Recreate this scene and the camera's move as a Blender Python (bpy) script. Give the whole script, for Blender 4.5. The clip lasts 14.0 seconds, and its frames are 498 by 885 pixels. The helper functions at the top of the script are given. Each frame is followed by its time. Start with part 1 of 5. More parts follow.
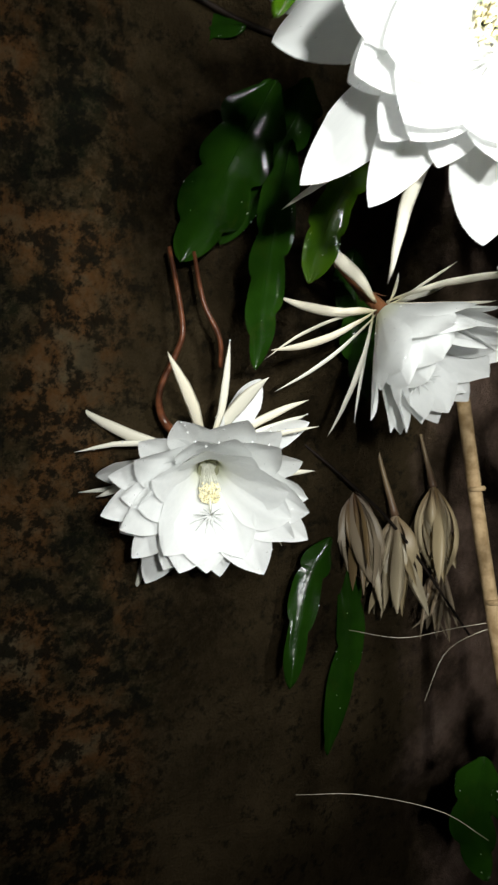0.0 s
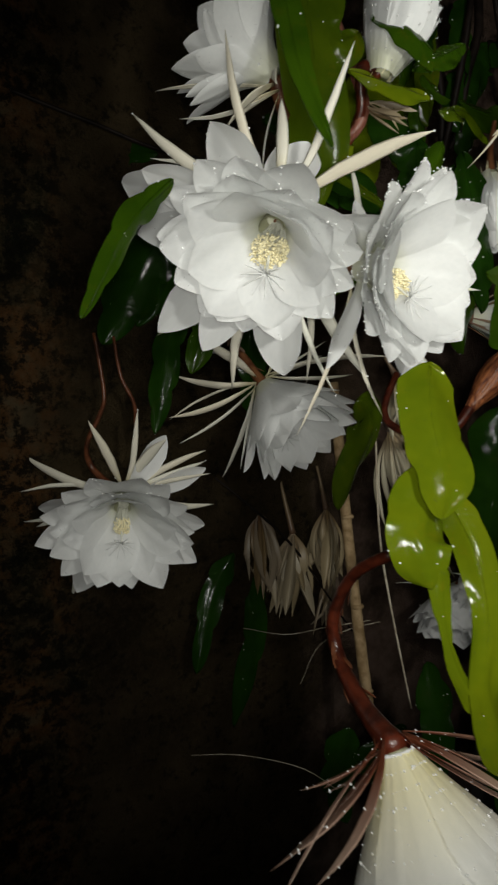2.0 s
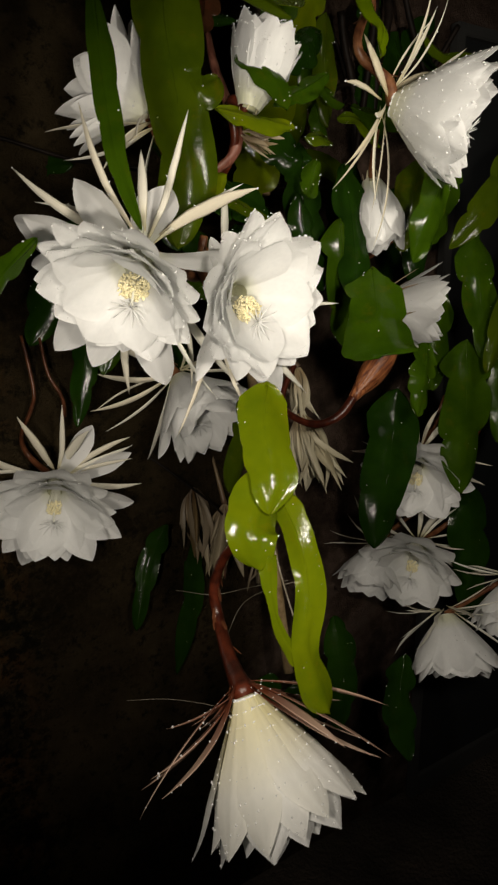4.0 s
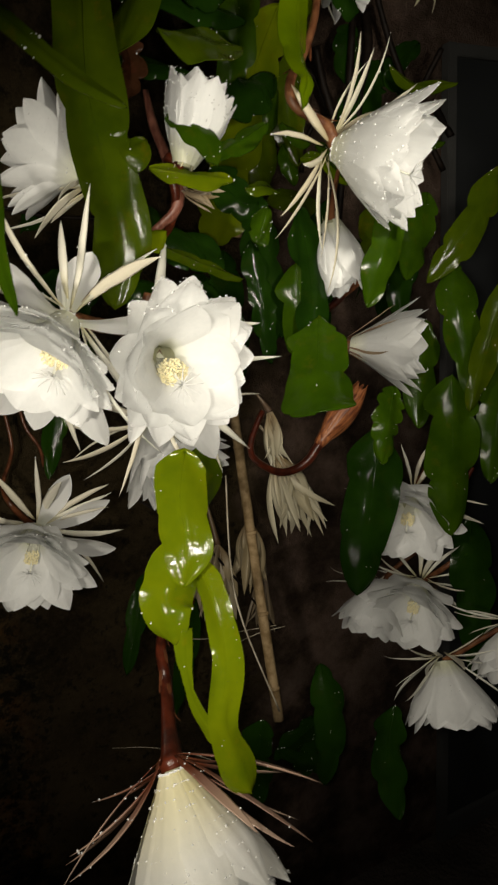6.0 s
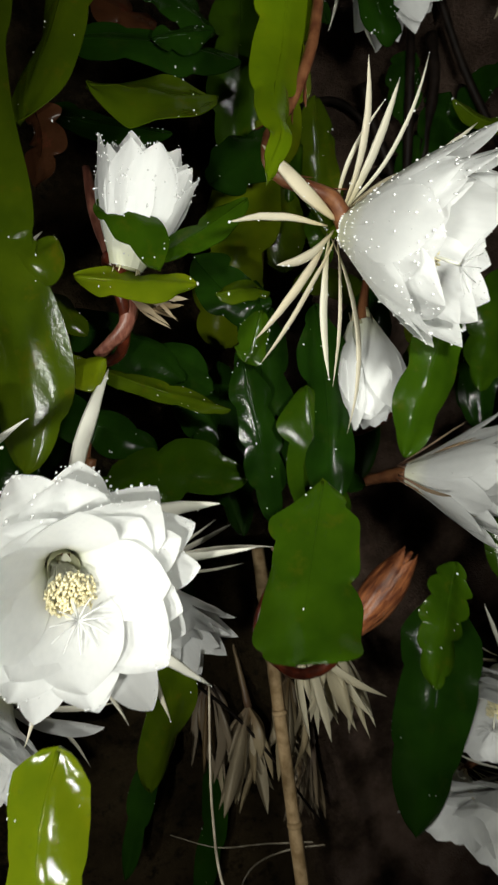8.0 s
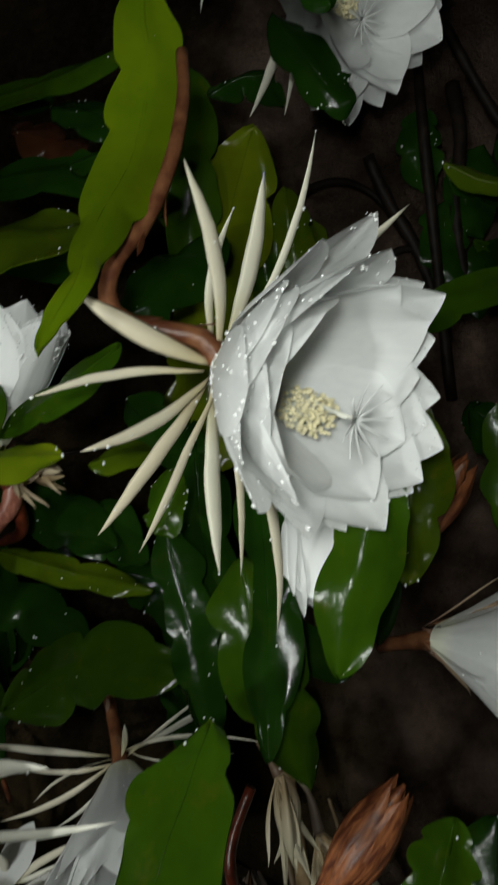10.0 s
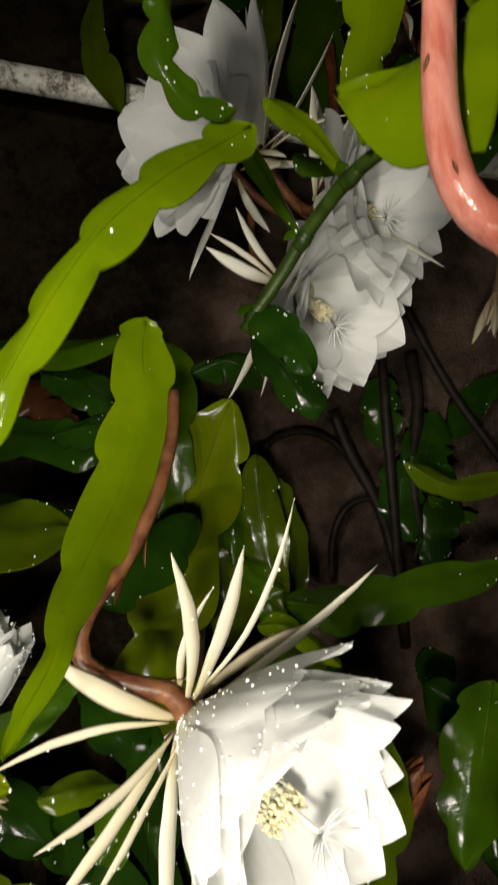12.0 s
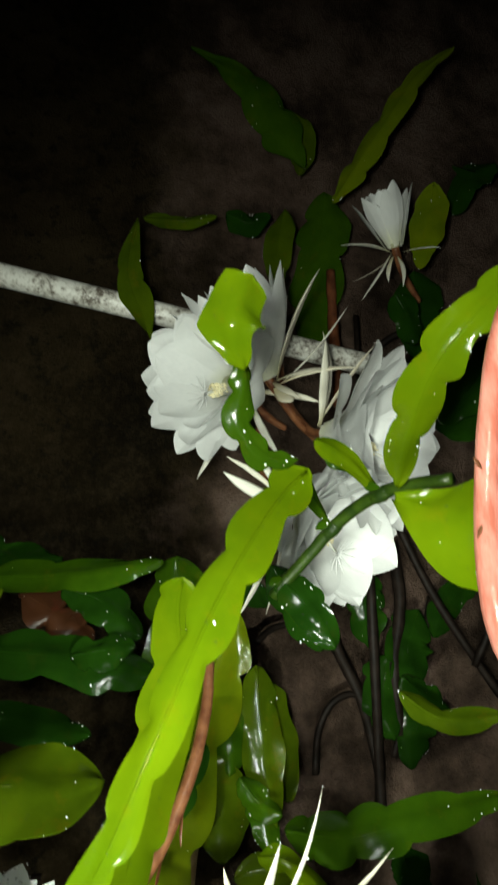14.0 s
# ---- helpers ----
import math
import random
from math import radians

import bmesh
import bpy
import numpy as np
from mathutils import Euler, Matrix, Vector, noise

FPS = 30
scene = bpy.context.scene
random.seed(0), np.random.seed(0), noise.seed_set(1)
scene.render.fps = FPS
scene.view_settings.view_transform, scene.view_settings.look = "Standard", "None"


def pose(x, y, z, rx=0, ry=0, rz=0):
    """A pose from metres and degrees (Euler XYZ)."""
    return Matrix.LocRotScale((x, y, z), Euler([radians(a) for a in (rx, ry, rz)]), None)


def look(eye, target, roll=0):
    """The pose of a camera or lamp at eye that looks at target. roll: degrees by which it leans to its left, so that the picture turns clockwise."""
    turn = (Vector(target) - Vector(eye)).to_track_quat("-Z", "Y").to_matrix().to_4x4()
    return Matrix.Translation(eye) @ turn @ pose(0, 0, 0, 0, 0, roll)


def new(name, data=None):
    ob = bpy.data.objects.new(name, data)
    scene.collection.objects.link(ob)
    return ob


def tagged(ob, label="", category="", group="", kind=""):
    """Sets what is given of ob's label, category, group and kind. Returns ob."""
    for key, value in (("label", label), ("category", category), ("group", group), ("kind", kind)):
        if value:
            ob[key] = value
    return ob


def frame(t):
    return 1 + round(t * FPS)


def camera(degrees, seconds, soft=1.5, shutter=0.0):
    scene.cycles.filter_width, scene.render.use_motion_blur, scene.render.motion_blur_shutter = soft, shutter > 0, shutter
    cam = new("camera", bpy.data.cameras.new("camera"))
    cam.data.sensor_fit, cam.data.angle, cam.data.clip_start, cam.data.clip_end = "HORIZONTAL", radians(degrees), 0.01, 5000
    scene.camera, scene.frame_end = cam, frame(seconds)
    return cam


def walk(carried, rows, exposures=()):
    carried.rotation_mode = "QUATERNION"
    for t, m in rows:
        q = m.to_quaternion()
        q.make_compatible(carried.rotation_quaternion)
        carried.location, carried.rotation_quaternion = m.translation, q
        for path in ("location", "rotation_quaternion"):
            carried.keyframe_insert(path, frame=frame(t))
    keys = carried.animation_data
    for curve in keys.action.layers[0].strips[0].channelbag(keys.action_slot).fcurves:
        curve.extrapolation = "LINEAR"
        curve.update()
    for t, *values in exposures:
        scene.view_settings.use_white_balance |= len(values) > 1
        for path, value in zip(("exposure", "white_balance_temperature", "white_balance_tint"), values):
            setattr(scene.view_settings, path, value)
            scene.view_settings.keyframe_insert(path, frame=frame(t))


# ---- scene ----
cam = camera(42.7, 14.0, soft=2.2, shutter=0.5)
PATH = [
    (0, (0.0000, 0.0000, 1.2000), (0.0000, 0.9877, 1.0436), 0.00),
    (0.5, (0.0259, -0.0294, 1.2268), (0.0415, 0.9578, 1.0678), -0.54),
    (1, (0.0610, -0.0776, 1.2680), (0.0883, 0.9122, 1.1284), -0.59),
    (1.5, (0.0874, -0.1361, 1.2967), (0.1049, 0.8520, 1.1438), -0.11),
    (2, (0.1120, -0.1758, 1.3097), (0.1262, 0.8074, 1.1273), 0.66),
    (2.5, (0.1541, -0.2061, 1.3283), (0.1768, 0.7710, 1.1169), -0.18),
    (3, (0.1825, -0.2444, 1.3425), (0.1944, 0.7249, 1.0968), -0.64),
    (3.5, (0.2053, -0.2660, 1.3634), (0.2170, 0.7019, 1.1123), -0.35),
    (3.7, (0.2180, -0.2675, 1.3716), (0.2349, 0.6976, 1.1104), -0.78),
    (5.8, (0.3430, -0.2366, 1.4235), (0.2867, 0.7303, 1.1745), -3.71),
    (6, (0.3691, -0.2366, 1.4235), (0.2846, 0.7307, 1.1844), -3.76),
    (6.5, (0.4090, -0.1876, 1.4344), (0.2992, 0.7813, 1.2126), -4.99),
    (7, (0.4405, -0.1202, 1.4515), (0.3060, 0.8503, 1.2516), -5.26),
    (7.2, (0.4373, -0.0784, 1.4671), (0.2928, 0.8917, 1.2724), -5.42),
    (9.3, (0.5633, 0.1649, 1.5137), (0.0809, 1.0369, 1.4295), -8.91),
    (9.5, (0.5777, 0.1892, 1.5191), (0.0801, 1.0541, 1.4526), -9.70),
    (10, (0.5993, 0.2336, 1.5394), (0.1183, 1.1096, 1.5035), -10.96),
    (10.5, (0.6035, 0.2408, 1.5741), (0.1419, 1.1278, 1.5853), -10.33),
    (11, (0.6103, 0.2365, 1.6043), (0.1792, 1.1366, 1.6681), -9.61),
    (11.5, (0.6125, 0.2305, 1.6358), (0.2078, 1.1386, 1.7429), -8.50),
    (12, (0.6128, 0.2218, 1.6707), (0.2317, 1.1352, 1.8139), -7.11),
    (12.5, (0.6103, 0.2113, 1.7005), (0.2562, 1.1325, 1.8616), -6.39),
    (13, (0.6081, 0.1872, 1.7371), (0.2858, 1.1146, 1.9271), -5.86),
    (13.5, (0.6043, 0.1619, 1.7705), (0.2994, 1.0879, 1.9935), -5.07),
    (14, (0.5966, 0.1309, 1.7974), (0.3099, 1.0512, 2.0637), -4.69),
]
EXPOSURES = [(0, 1.6, 6300, 4), (0.7, 1.3, 6300, 4), (1.2, 0.22, 6100, 4), (1.6, -0.2, 6300, 3), (2.2, -0.28, 6800, 6), (3, -0.17, 7500, 11), (5.8, 0.0, 7500, 7), (7.2, 0.3, 6800, 6), (9.3, 0.3, 6500, -2), (9.6, 0.1, 6400, -2), (10.0, -0.30, 6300, 0), (10.5, -0.32, 6250, 2), (11.3, 0.0, 6600, 8), (12.2, 1.0, 7400, 6), (13.2, 1.52, 7000, -5), (14, 1.70, 6600, -10)]
walk(cam, [(t, look(eye, target, roll)) for t, eye, target, roll in PATH], exposures=EXPOSURES)

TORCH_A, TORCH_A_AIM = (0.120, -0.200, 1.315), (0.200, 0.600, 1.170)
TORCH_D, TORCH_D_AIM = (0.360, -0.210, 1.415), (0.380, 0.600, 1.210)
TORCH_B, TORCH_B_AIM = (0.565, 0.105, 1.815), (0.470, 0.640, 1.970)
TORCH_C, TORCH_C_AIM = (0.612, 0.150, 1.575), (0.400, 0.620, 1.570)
PIPE_PTS = [(-0.239, 0.513, 2.335), (0.409, 0.889, 2.147), (0.842, 1.140, 2.022)]

# ---------------------------------------------------------------- world and light
world = bpy.data.worlds.new("night")
scene.world = world
world.use_nodes = True
world.node_tree.nodes["Background"].inputs[0].default_value = (0.30, 0.42, 0.7, 1)
world.node_tree.nodes["Background"].inputs[1].default_value = 0.0003


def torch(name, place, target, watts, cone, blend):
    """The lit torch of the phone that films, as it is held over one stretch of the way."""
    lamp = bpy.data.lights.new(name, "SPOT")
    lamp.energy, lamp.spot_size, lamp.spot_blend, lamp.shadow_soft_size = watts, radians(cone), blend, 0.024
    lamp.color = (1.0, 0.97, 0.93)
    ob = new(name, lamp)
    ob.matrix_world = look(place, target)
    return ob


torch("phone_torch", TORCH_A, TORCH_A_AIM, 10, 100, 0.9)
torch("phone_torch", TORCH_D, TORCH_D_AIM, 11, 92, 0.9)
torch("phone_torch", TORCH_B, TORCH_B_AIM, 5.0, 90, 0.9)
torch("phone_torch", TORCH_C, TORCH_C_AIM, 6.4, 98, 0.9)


# ---------------------------------------------------------------- materials
def nodes_of(name):
    m = bpy.data.materials.new(name)
    m.use_nodes = True
    t = m.node_tree
    return m, t.nodes, t.links, t.nodes["Principled BSDF"]


def mapped(n, l, scale, coord="Object"):
    c = n.new("ShaderNodeTexCoord")
    m = n.new("ShaderNodeMapping")
    m.inputs["Scale"].default_value = scale
    l.new(c.outputs[coord], m.inputs[0])
    return m.outputs[0]


def noise_tex(n, l, vec, scale, detail=4.0, rough=0.55):
    k = n.new("ShaderNodeTexNoise")
    k.inputs["Scale"].default_value = scale
    k.inputs["Detail"].default_value = detail
    k.inputs["Roughness"].default_value = rough
    if vec is not None:
        l.new(vec, k.inputs["Vector"])
    return k.outputs["Fac"]


def ramp(n, l, fac, stops):
    r = n.new("ShaderNodeValToRGB")
    e = r.color_ramp.elements
    while len(e) < len(stops):
        e.new(0.5)
    for k, (p, c) in zip(e, stops):
        k.position, k.color = p, (*c, 1)
    l.new(fac, r.inputs[0])
    return r.outputs[0]


def mixed(n, l, fac, a, b, mode="MIX"):
    m = n.new("ShaderNodeMix")
    m.data_type, m.blend_type = "RGBA", mode
    for sock, v in ((m.inputs[0], fac), (m.inputs[6], a), (m.inputs[7], b)):
        if isinstance(v, (int, float)):
            sock.default_value = v
        elif isinstance(v, tuple):
            sock.default_value = (*v, 1)
        else:
            l.new(v, sock)
    return m.outputs[2]


def bump(n, l, height, strength, distance, shader):
    b = n.new("ShaderNodeBump")
    b.inputs["Strength"].default_value = strength
    b.inputs["Distance"].default_value = distance
    l.new(height, b.inputs["Height"])
    l.new(b.outputs[0], shader.inputs["Normal"])
    return b.outputs[0]


def see_through(m, n, l, shader, colour, share):
    """Lets part of the light pass through a thin sheet."""
    t = n.new("ShaderNodeBsdfTranslucent")
    x = n.new("ShaderNodeMixShader")
    x.inputs[0].default_value = share
    if isinstance(colour, tuple):
        t.inputs[0].default_value = (*colour, 1)
    else:
        l.new(colour, t.inputs[0])
    l.new(shader.outputs[0], x.inputs[1])
    l.new(t.outputs[0], x.inputs[2])
    l.new(x.outputs[0], n["Material Output"].inputs[0])


def random_value(n):
    return n.new("ShaderNodeObjectInfo").outputs["Random"]


def petal_material(name, white, cream, reach, share, other=(0.78, 0.79, 0.74), amount=0.16):
    """Thin waxy petal: fine lengthwise veins, cream towards the foot."""
    m, n, l, p = nodes_of(name)
    veins = noise_tex(n, l, mapped(n, l, (260, 260, 14)), 1.0, 3.0)
    soft = noise_tex(n, l, mapped(n, l, (40, 40, 22)), 1.0, 2.0)
    c = n.new("ShaderNodeTexCoord")
    d = n.new("ShaderNodeVectorMath")
    d.operation = "LENGTH"
    l.new(c.outputs["Object"], d.inputs[0])
    r = n.new("ShaderNodeMapRange")
    r.inputs[1].default_value, r.inputs[2].default_value = reach * 0.25, reach
    l.new(d.outputs["Value"], r.inputs[0])
    base = mixed(n, l, r.outputs[0], cream, white)
    mul = n.new("ShaderNodeMix")
    mul.data_type, mul.blend_type = "RGBA", "MULTIPLY"
    mul.inputs[0].default_value = 1
    l.new(base, mul.inputs[6])
    l.new(ramp(n, l, veins, [(0.3, (0.95, 0.955, 0.96)), (0.62, (1, 1, 1))]), mul.inputs[7])
    fac = n.new("ShaderNodeMath")
    fac.operation = "MULTIPLY"
    fac.inputs[1].default_value = amount
    l.new(random_value(n), fac.inputs[0])
    tone = mixed(n, l, fac.outputs[0], mul.outputs[2], other)
    l.new(tone, p.inputs["Base Color"])
    p.inputs["Roughness"].default_value = 0.42
    p.inputs["Specular IOR Level"].default_value = 0.35
    h = mixed(n, l, 0.5, veins, soft)
    bump(n, l, h, 0.3, 0.0008, p)
    see_through(m, n, l, p, tone, share)
    return m


PETAL = petal_material("petal_white", (0.95, 0.955, 0.95), (0.86, 0.87, 0.70), 0.034, 0.42, (0.88, 0.89, 0.87), 0.3)
PETAL_CREAM = petal_material("petal_cream_white", (0.93, 0.93, 0.90), (0.80, 0.74, 0.44), 0.085, 0.34, (0.86, 0.84, 0.74), 0.4)
SEPAL = petal_material("sepal_cream", (0.86, 0.85, 0.76), (0.70, 0.66, 0.42), 0.034, 0.2, (0.68, 0.58, 0.40), 0.55)
SEPAL_TAN = petal_material("sepal_tan", (0.76, 0.74, 0.61), (0.58, 0.53, 0.33), 0.040, 0.2, (0.50, 0.40, 0.24), 0.6)
SEPAL_PINK = petal_material("sepal_pink", (0.60, 0.43, 0.33), (0.13, 0.030, 0.013), 0.095, 0.15, (0.16, 0.06, 0.03), 0.7)
SEPAL_BROWN = petal_material("sepal_brown", (0.40, 0.27, 0.15), (0.20, 0.085, 0.035), 0.060, 0.12)
DRY = petal_material("dried_petal", (0.33, 0.26, 0.15), (0.20, 0.13, 0.06), 0.05, 0.25)
DRY_PALE = petal_material("dried_petal_cream", (0.60, 0.54, 0.38), (0.34, 0.24, 0.12), 0.05, 0.2)
DRY_DARK = petal_material("dried_petal_brown", (0.18, 0.12, 0.055), (0.10, 0.05, 0.022), 0.05, 0.2)


def stalk_material(name, light, dark, rough=0.4, streak=(1, 1, 1)):
    m, n, l, p = nodes_of(name)
    a = noise_tex(n, l, mapped(n, l, streak), 70, 5)
    b = noise_tex(n, l, mapped(n, l, (1, 1, 1)), 420, 3)
    c = ramp(n, l, a, [(0.38, dark), (0.62, light)])
    l.new(c, p.inputs["Base Color"])
    p.inputs["Roughness"].default_value = rough
    p.inputs["Specular IOR Level"].default_value = 0.1 if rough > 0.45 else 0.35
    bump(n, l, b, 0.4, 0.0008, p)
    return m


RED = stalk_material("red_brown_stalk", (0.082, 0.016, 0.007), (0.028, 0.006, 0.003), 0.28)
PINK = stalk_material("salmon_stalk", (0.50, 0.20, 0.160), (0.35, 0.100, 0.070), 0.15, (2, 2, 0.5))
TAN = stalk_material("brown_stalk", (0.19, 0.080, 0.034), (0.085, 0.028, 0.013), 0.38)
UMBER = stalk_material("dark_brown_stalk", (0.125, 0.043, 0.019), (0.045, 0.014, 0.006), 0.3)
BUD = stalk_material("brown_bud", (0.27, 0.095, 0.035), (0.08, 0.022, 0.010), 0.42, (3, 3, 0.5))
PINK_BROWN = stalk_material("pinkish_brown_stalk", (0.21, 0.085, 0.058), (0.11, 0.036, 0.024), 0.34, (4, 4, 0.5))
GREEN_STALK = stalk_material("dark_green_stalk", (0.026, 0.050, 0.003), (0.010, 0.024, 0.002), 0.42)
CANE = stalk_material("dry_cane", (0.33, 0.235, 0.13), (0.19, 0.125, 0.06), 0.6)
STRAW = stalk_material("pale_straw", (0.40, 0.36, 0.28), (0.26, 0.22, 0.16), 0.55)
TWIG = stalk_material("dark_twig", (0.012, 0.008, 0.006), (0.005, 0.0035, 0.0025), 0.55)


def leaf_material(name, light, dark, rough=0.24, share=0.14):
    """Wet fleshy green stem: mottled, glossy, with beads of water in the relief."""
    m, n, l, p = nodes_of(name)
    vec = mapped(n, l, (1, 1, 1))
    big = noise_tex(n, l, vec, 26, 3)
    fine = noise_tex(n, l, vec, 240, 4)
    col = ramp(n, l, big, [(0.30, dark), (0.70, light)])
    fac = n.new("ShaderNodeMath")
    fac.operation = "MULTIPLY"
    fac.inputs[1].default_value = 0.8
    l.new(noise_tex(n, l, vec, 7, 2), fac.inputs[0])
    col = mixed(n, l, fac.outputs[0], col, tuple(v * 0.5 for v in light))
    col = mixed(n, l, ramp(n, l, fine, [(0.66, (0, 0, 0)), (0.8, (0.55, 0.55, 0.55))]), col, tuple(0.4 * v + 0.02 for v in dark))
    blotch = ramp(n, l, noise_tex(n, l, vec, 48, 6, 0.7), [(0.56, (0, 0, 0)), (0.70, (0.6, 0.6, 0.6) if share < 0.18 else (0.25, 0.25, 0.25))])
    col = mixed(n, l, blotch, col, (light[0] * 1.25, light[1] * 0.72, light[2]))
    l.new(col, p.inputs["Base Color"])
    r = n.new("ShaderNodeMapRange")
    r.inputs[3].default_value, r.inputs[4].default_value = rough * 0.4, rough * 0.9
    l.new(big, r.inputs[0])
    p.inputs["Specular IOR Level"].default_value = 0.16
    l.new(r.outputs[0], p.inputs["Roughness"])
    ripple = noise_tex(n, l, mapped(n, l, (1, 1, 1)), 150, 4, 0.6)
    h = mixed(n, l, 0.25, mixed(n, l, 0.4, big, ripple), fine)
    bump(n, l, h, 0.32, 0.0022, p)
    see_through(m, n, l, p, col, share)
    return m


LEAF = leaf_material("leaf_green", (0.038, 0.084, 0.003), (0.016, 0.045, 0.002), 0.24)
# darker copy of the leaf green: the shade on the rear leaves is in its colour
LEAF_SHADED = leaf_material("leaf_deep_green", (0.013, 0.043, 0.003), (0.006, 0.021, 0.002), 0.22)
LEAF_LIME = leaf_material("leaf_lime", (0.145, 0.185, 0.005), (0.076, 0.124, 0.004), 0.16, 0.2)
LEAF_OLIVE = leaf_material("leaf_olive", (0.060, 0.092, 0.003), (0.028, 0.052, 0.002), 0.23, 0.16)
LEAF_YOUNG = leaf_material("leaf_yellow_green", (0.135, 0.205, 0.004), (0.080, 0.145, 0.003), 0.20, 0.2)
BROWN_LEAF = leaf_material("withered_leaf", (0.060, 0.022, 0.009), (0.012, 0.006, 0.003), 0.45)


def plain_material(name, colour, rough=0.5):
    m, n, l, p = nodes_of(name)
    k = noise_tex(n, l, mapped(n, l, (1, 1, 1)), 300, 3)
    l.new(ramp(n, l, k, [(0.3, tuple(v * 0.8 for v in colour)), (0.7, colour)]), p.inputs["Base Color"])
    p.inputs["Roughness"].default_value = rough
    return m


ANTHER = plain_material("anther_yellow", (0.95, 0.87, 0.57), 0.6)
FILAMENT = plain_material("filament_white", (0.80, 0.80, 0.70), 0.5)
THROAT = plain_material("throat_green_cream", (0.46, 0.46, 0.30), 0.5)

# water beads: a mostly opaque white body stands in for their sparkle
DEW, _n, _l, _p = nodes_of("water_drop")
_p.inputs["Base Color"].default_value = (1, 1, 1, 1)
_p.inputs["Roughness"].default_value = 0.11
_p.inputs["IOR"].default_value = 1.5
_p.inputs["Transmission Weight"].default_value = 0.28
_p.inputs["Specular IOR Level"].default_value = 0.9


def wall_material():
    """Old plaster: brown grime in blotches, pale pinkish patches, pits and dark algae specks."""
    m, n, l, p = nodes_of("stained_plaster")
    vec = mapped(n, l, (1, 1, 1))
    broad = noise_tex(n, l, vec, 2.6, 5, 0.6)
    patch = noise_tex(n, l, vec, 9.0, 7, 0.65)
    speck = noise_tex(n, l, vec, 42, 8, 0.75)
    grain = noise_tex(n, l, vec, 260, 4)
    along = n.new("ShaderNodeVectorMath")
    along.operation = "DOT_PRODUCT"
    along.inputs[1].default_value = (0.865, 0.5018, 0.0)
    l.new(vec, along.inputs[0])
    shift = n.new("ShaderNodeMath")
    shift.operation = "MULTIPLY_ADD"
    shift.inputs[1].default_value, shift.inputs[2].default_value = 0.28, -0.14
    l.new(patch, shift.inputs[0])
    pos = n.new("ShaderNodeMath")
    l.new(along.outputs["Value"], pos.inputs[0])
    l.new(shift.outputs[0], pos.inputs[1])

    def band(lo, hi):
        r = n.new("ShaderNodeMapRange")
        r.inputs[1].default_value, r.inputs[2].default_value = lo, hi
        l.new(pos.outputs[0], r.inputs[0])
        return r.outputs[0]

    plain = ramp(n, l, broad, [(0.30, (0.005, 0.0035, 0.0015)), (0.46, (0.020, 0.0135, 0.0058)), (0.62, (0.066, 0.047, 0.023))])
    moss = ramp(n, l, patch, [(0.36, (0.010, 0.011, 0.005)), (0.46, (0.036, 0.025, 0.011)), (0.55, (0.098, 0.047, 0.016)), (0.66, (0.105, 0.084, 0.048))])
    pink = ramp(n, l, patch, [(0.34, (0.030, 0.020, 0.014)), (0.46, (0.085, 0.057, 0.042)), (0.57, (0.160, 0.108, 0.083)), (0.70, (0.21, 0.150, 0.120))])
    fleck = noise_tex(n, l, vec, 75, 8, 0.8)
    moss = mixed(n, l, ramp(n, l, fleck, [(0.48, (0, 0, 0)), (0.60, (0.7, 0.7, 0.7))]), moss, mixed(n, l, 0.55, moss, (0.12, 0.085, 0.045)))
    algae = ramp(n, l, speck, [(0.47, (0, 0, 0)), (0.55, (0.9, 0.9, 0.9))])
    moss = mixed(n, l, algae, moss, (0.005, 0.0048, 0.003))
    plain = mixed(n, l, ramp(n, l, fleck, [(0.46, (0, 0, 0)), (0.62, (0.6, 0.6, 0.6))]), plain, mixed(n, l, 0.5, plain, (0.075, 0.054, 0.030)))
    plain = mixed(n, l, ramp(n, l, speck, [(0.52, (0, 0, 0)), (0.62, (0.8, 0.8, 0.8))]), plain, (0.006, 0.005, 0.003))
    col = mixed(n, l, band(0.21, 0.27), moss, plain)
    col = mixed(n, l, band(0.66, 0.80), col, pink)
    l.new(col, p.inputs["Base Color"])
    p.inputs["Roughness"].default_value = 0.75
    p.inputs["Specular IOR Level"].default_value = 0.08
    bump(n, l, mixed(n, l, 0.4, speck, grain), 0.9, 0.010, p)
    return m


WALL = wall_material()


def ground_material():
    m, n, l, p = nodes_of("dark_soil")
    vec = mapped(n, l, (1, 1, 1))
    a = noise_tex(n, l, vec, 6, 6)
    b = noise_tex(n, l, vec, 90, 5)
    l.new(ramp(n, l, a, [(0.35, (0.025, 0.018, 0.012)), (0.65, (0.075, 0.055, 0.04))]), p.inputs["Base Color"])
    p.inputs["Roughness"].default_value = 0.85
    bump(n, l, b, 0.8, 0.02, p)
    return m


def pipe_material():
    m, n, l, p = nodes_of("grimy_white_plastic")
    vec = mapped(n, l, (1, 1, 1))
    a = noise_tex(n, l, vec, 22, 6, 0.7)
    b = noise_tex(n, l, vec, 150, 4, 0.7)
    dirt = mixed(n, l, 0.5, a, b)
    l.new(ramp(n, l, dirt, [(0.41, (0.12, 0.10, 0.08)), (0.47, (0.50, 0.48, 0.43)), (0.54, (0.74, 0.73, 0.68))]), p.inputs["Base Color"])
    p.inputs["Roughness"].default_value = 0.4
    return m


PIPE = pipe_material()
PANEL = plain_material("dark_grey_board", (0.016, 0.018, 0.019), 0.6)
PANEL_FRAME = plain_material("grey_frame_paint", (0.050, 0.050, 0.048), 0.6)
INK = plain_material("dark_print", (0.03, 0.03, 0.035), 0.5)


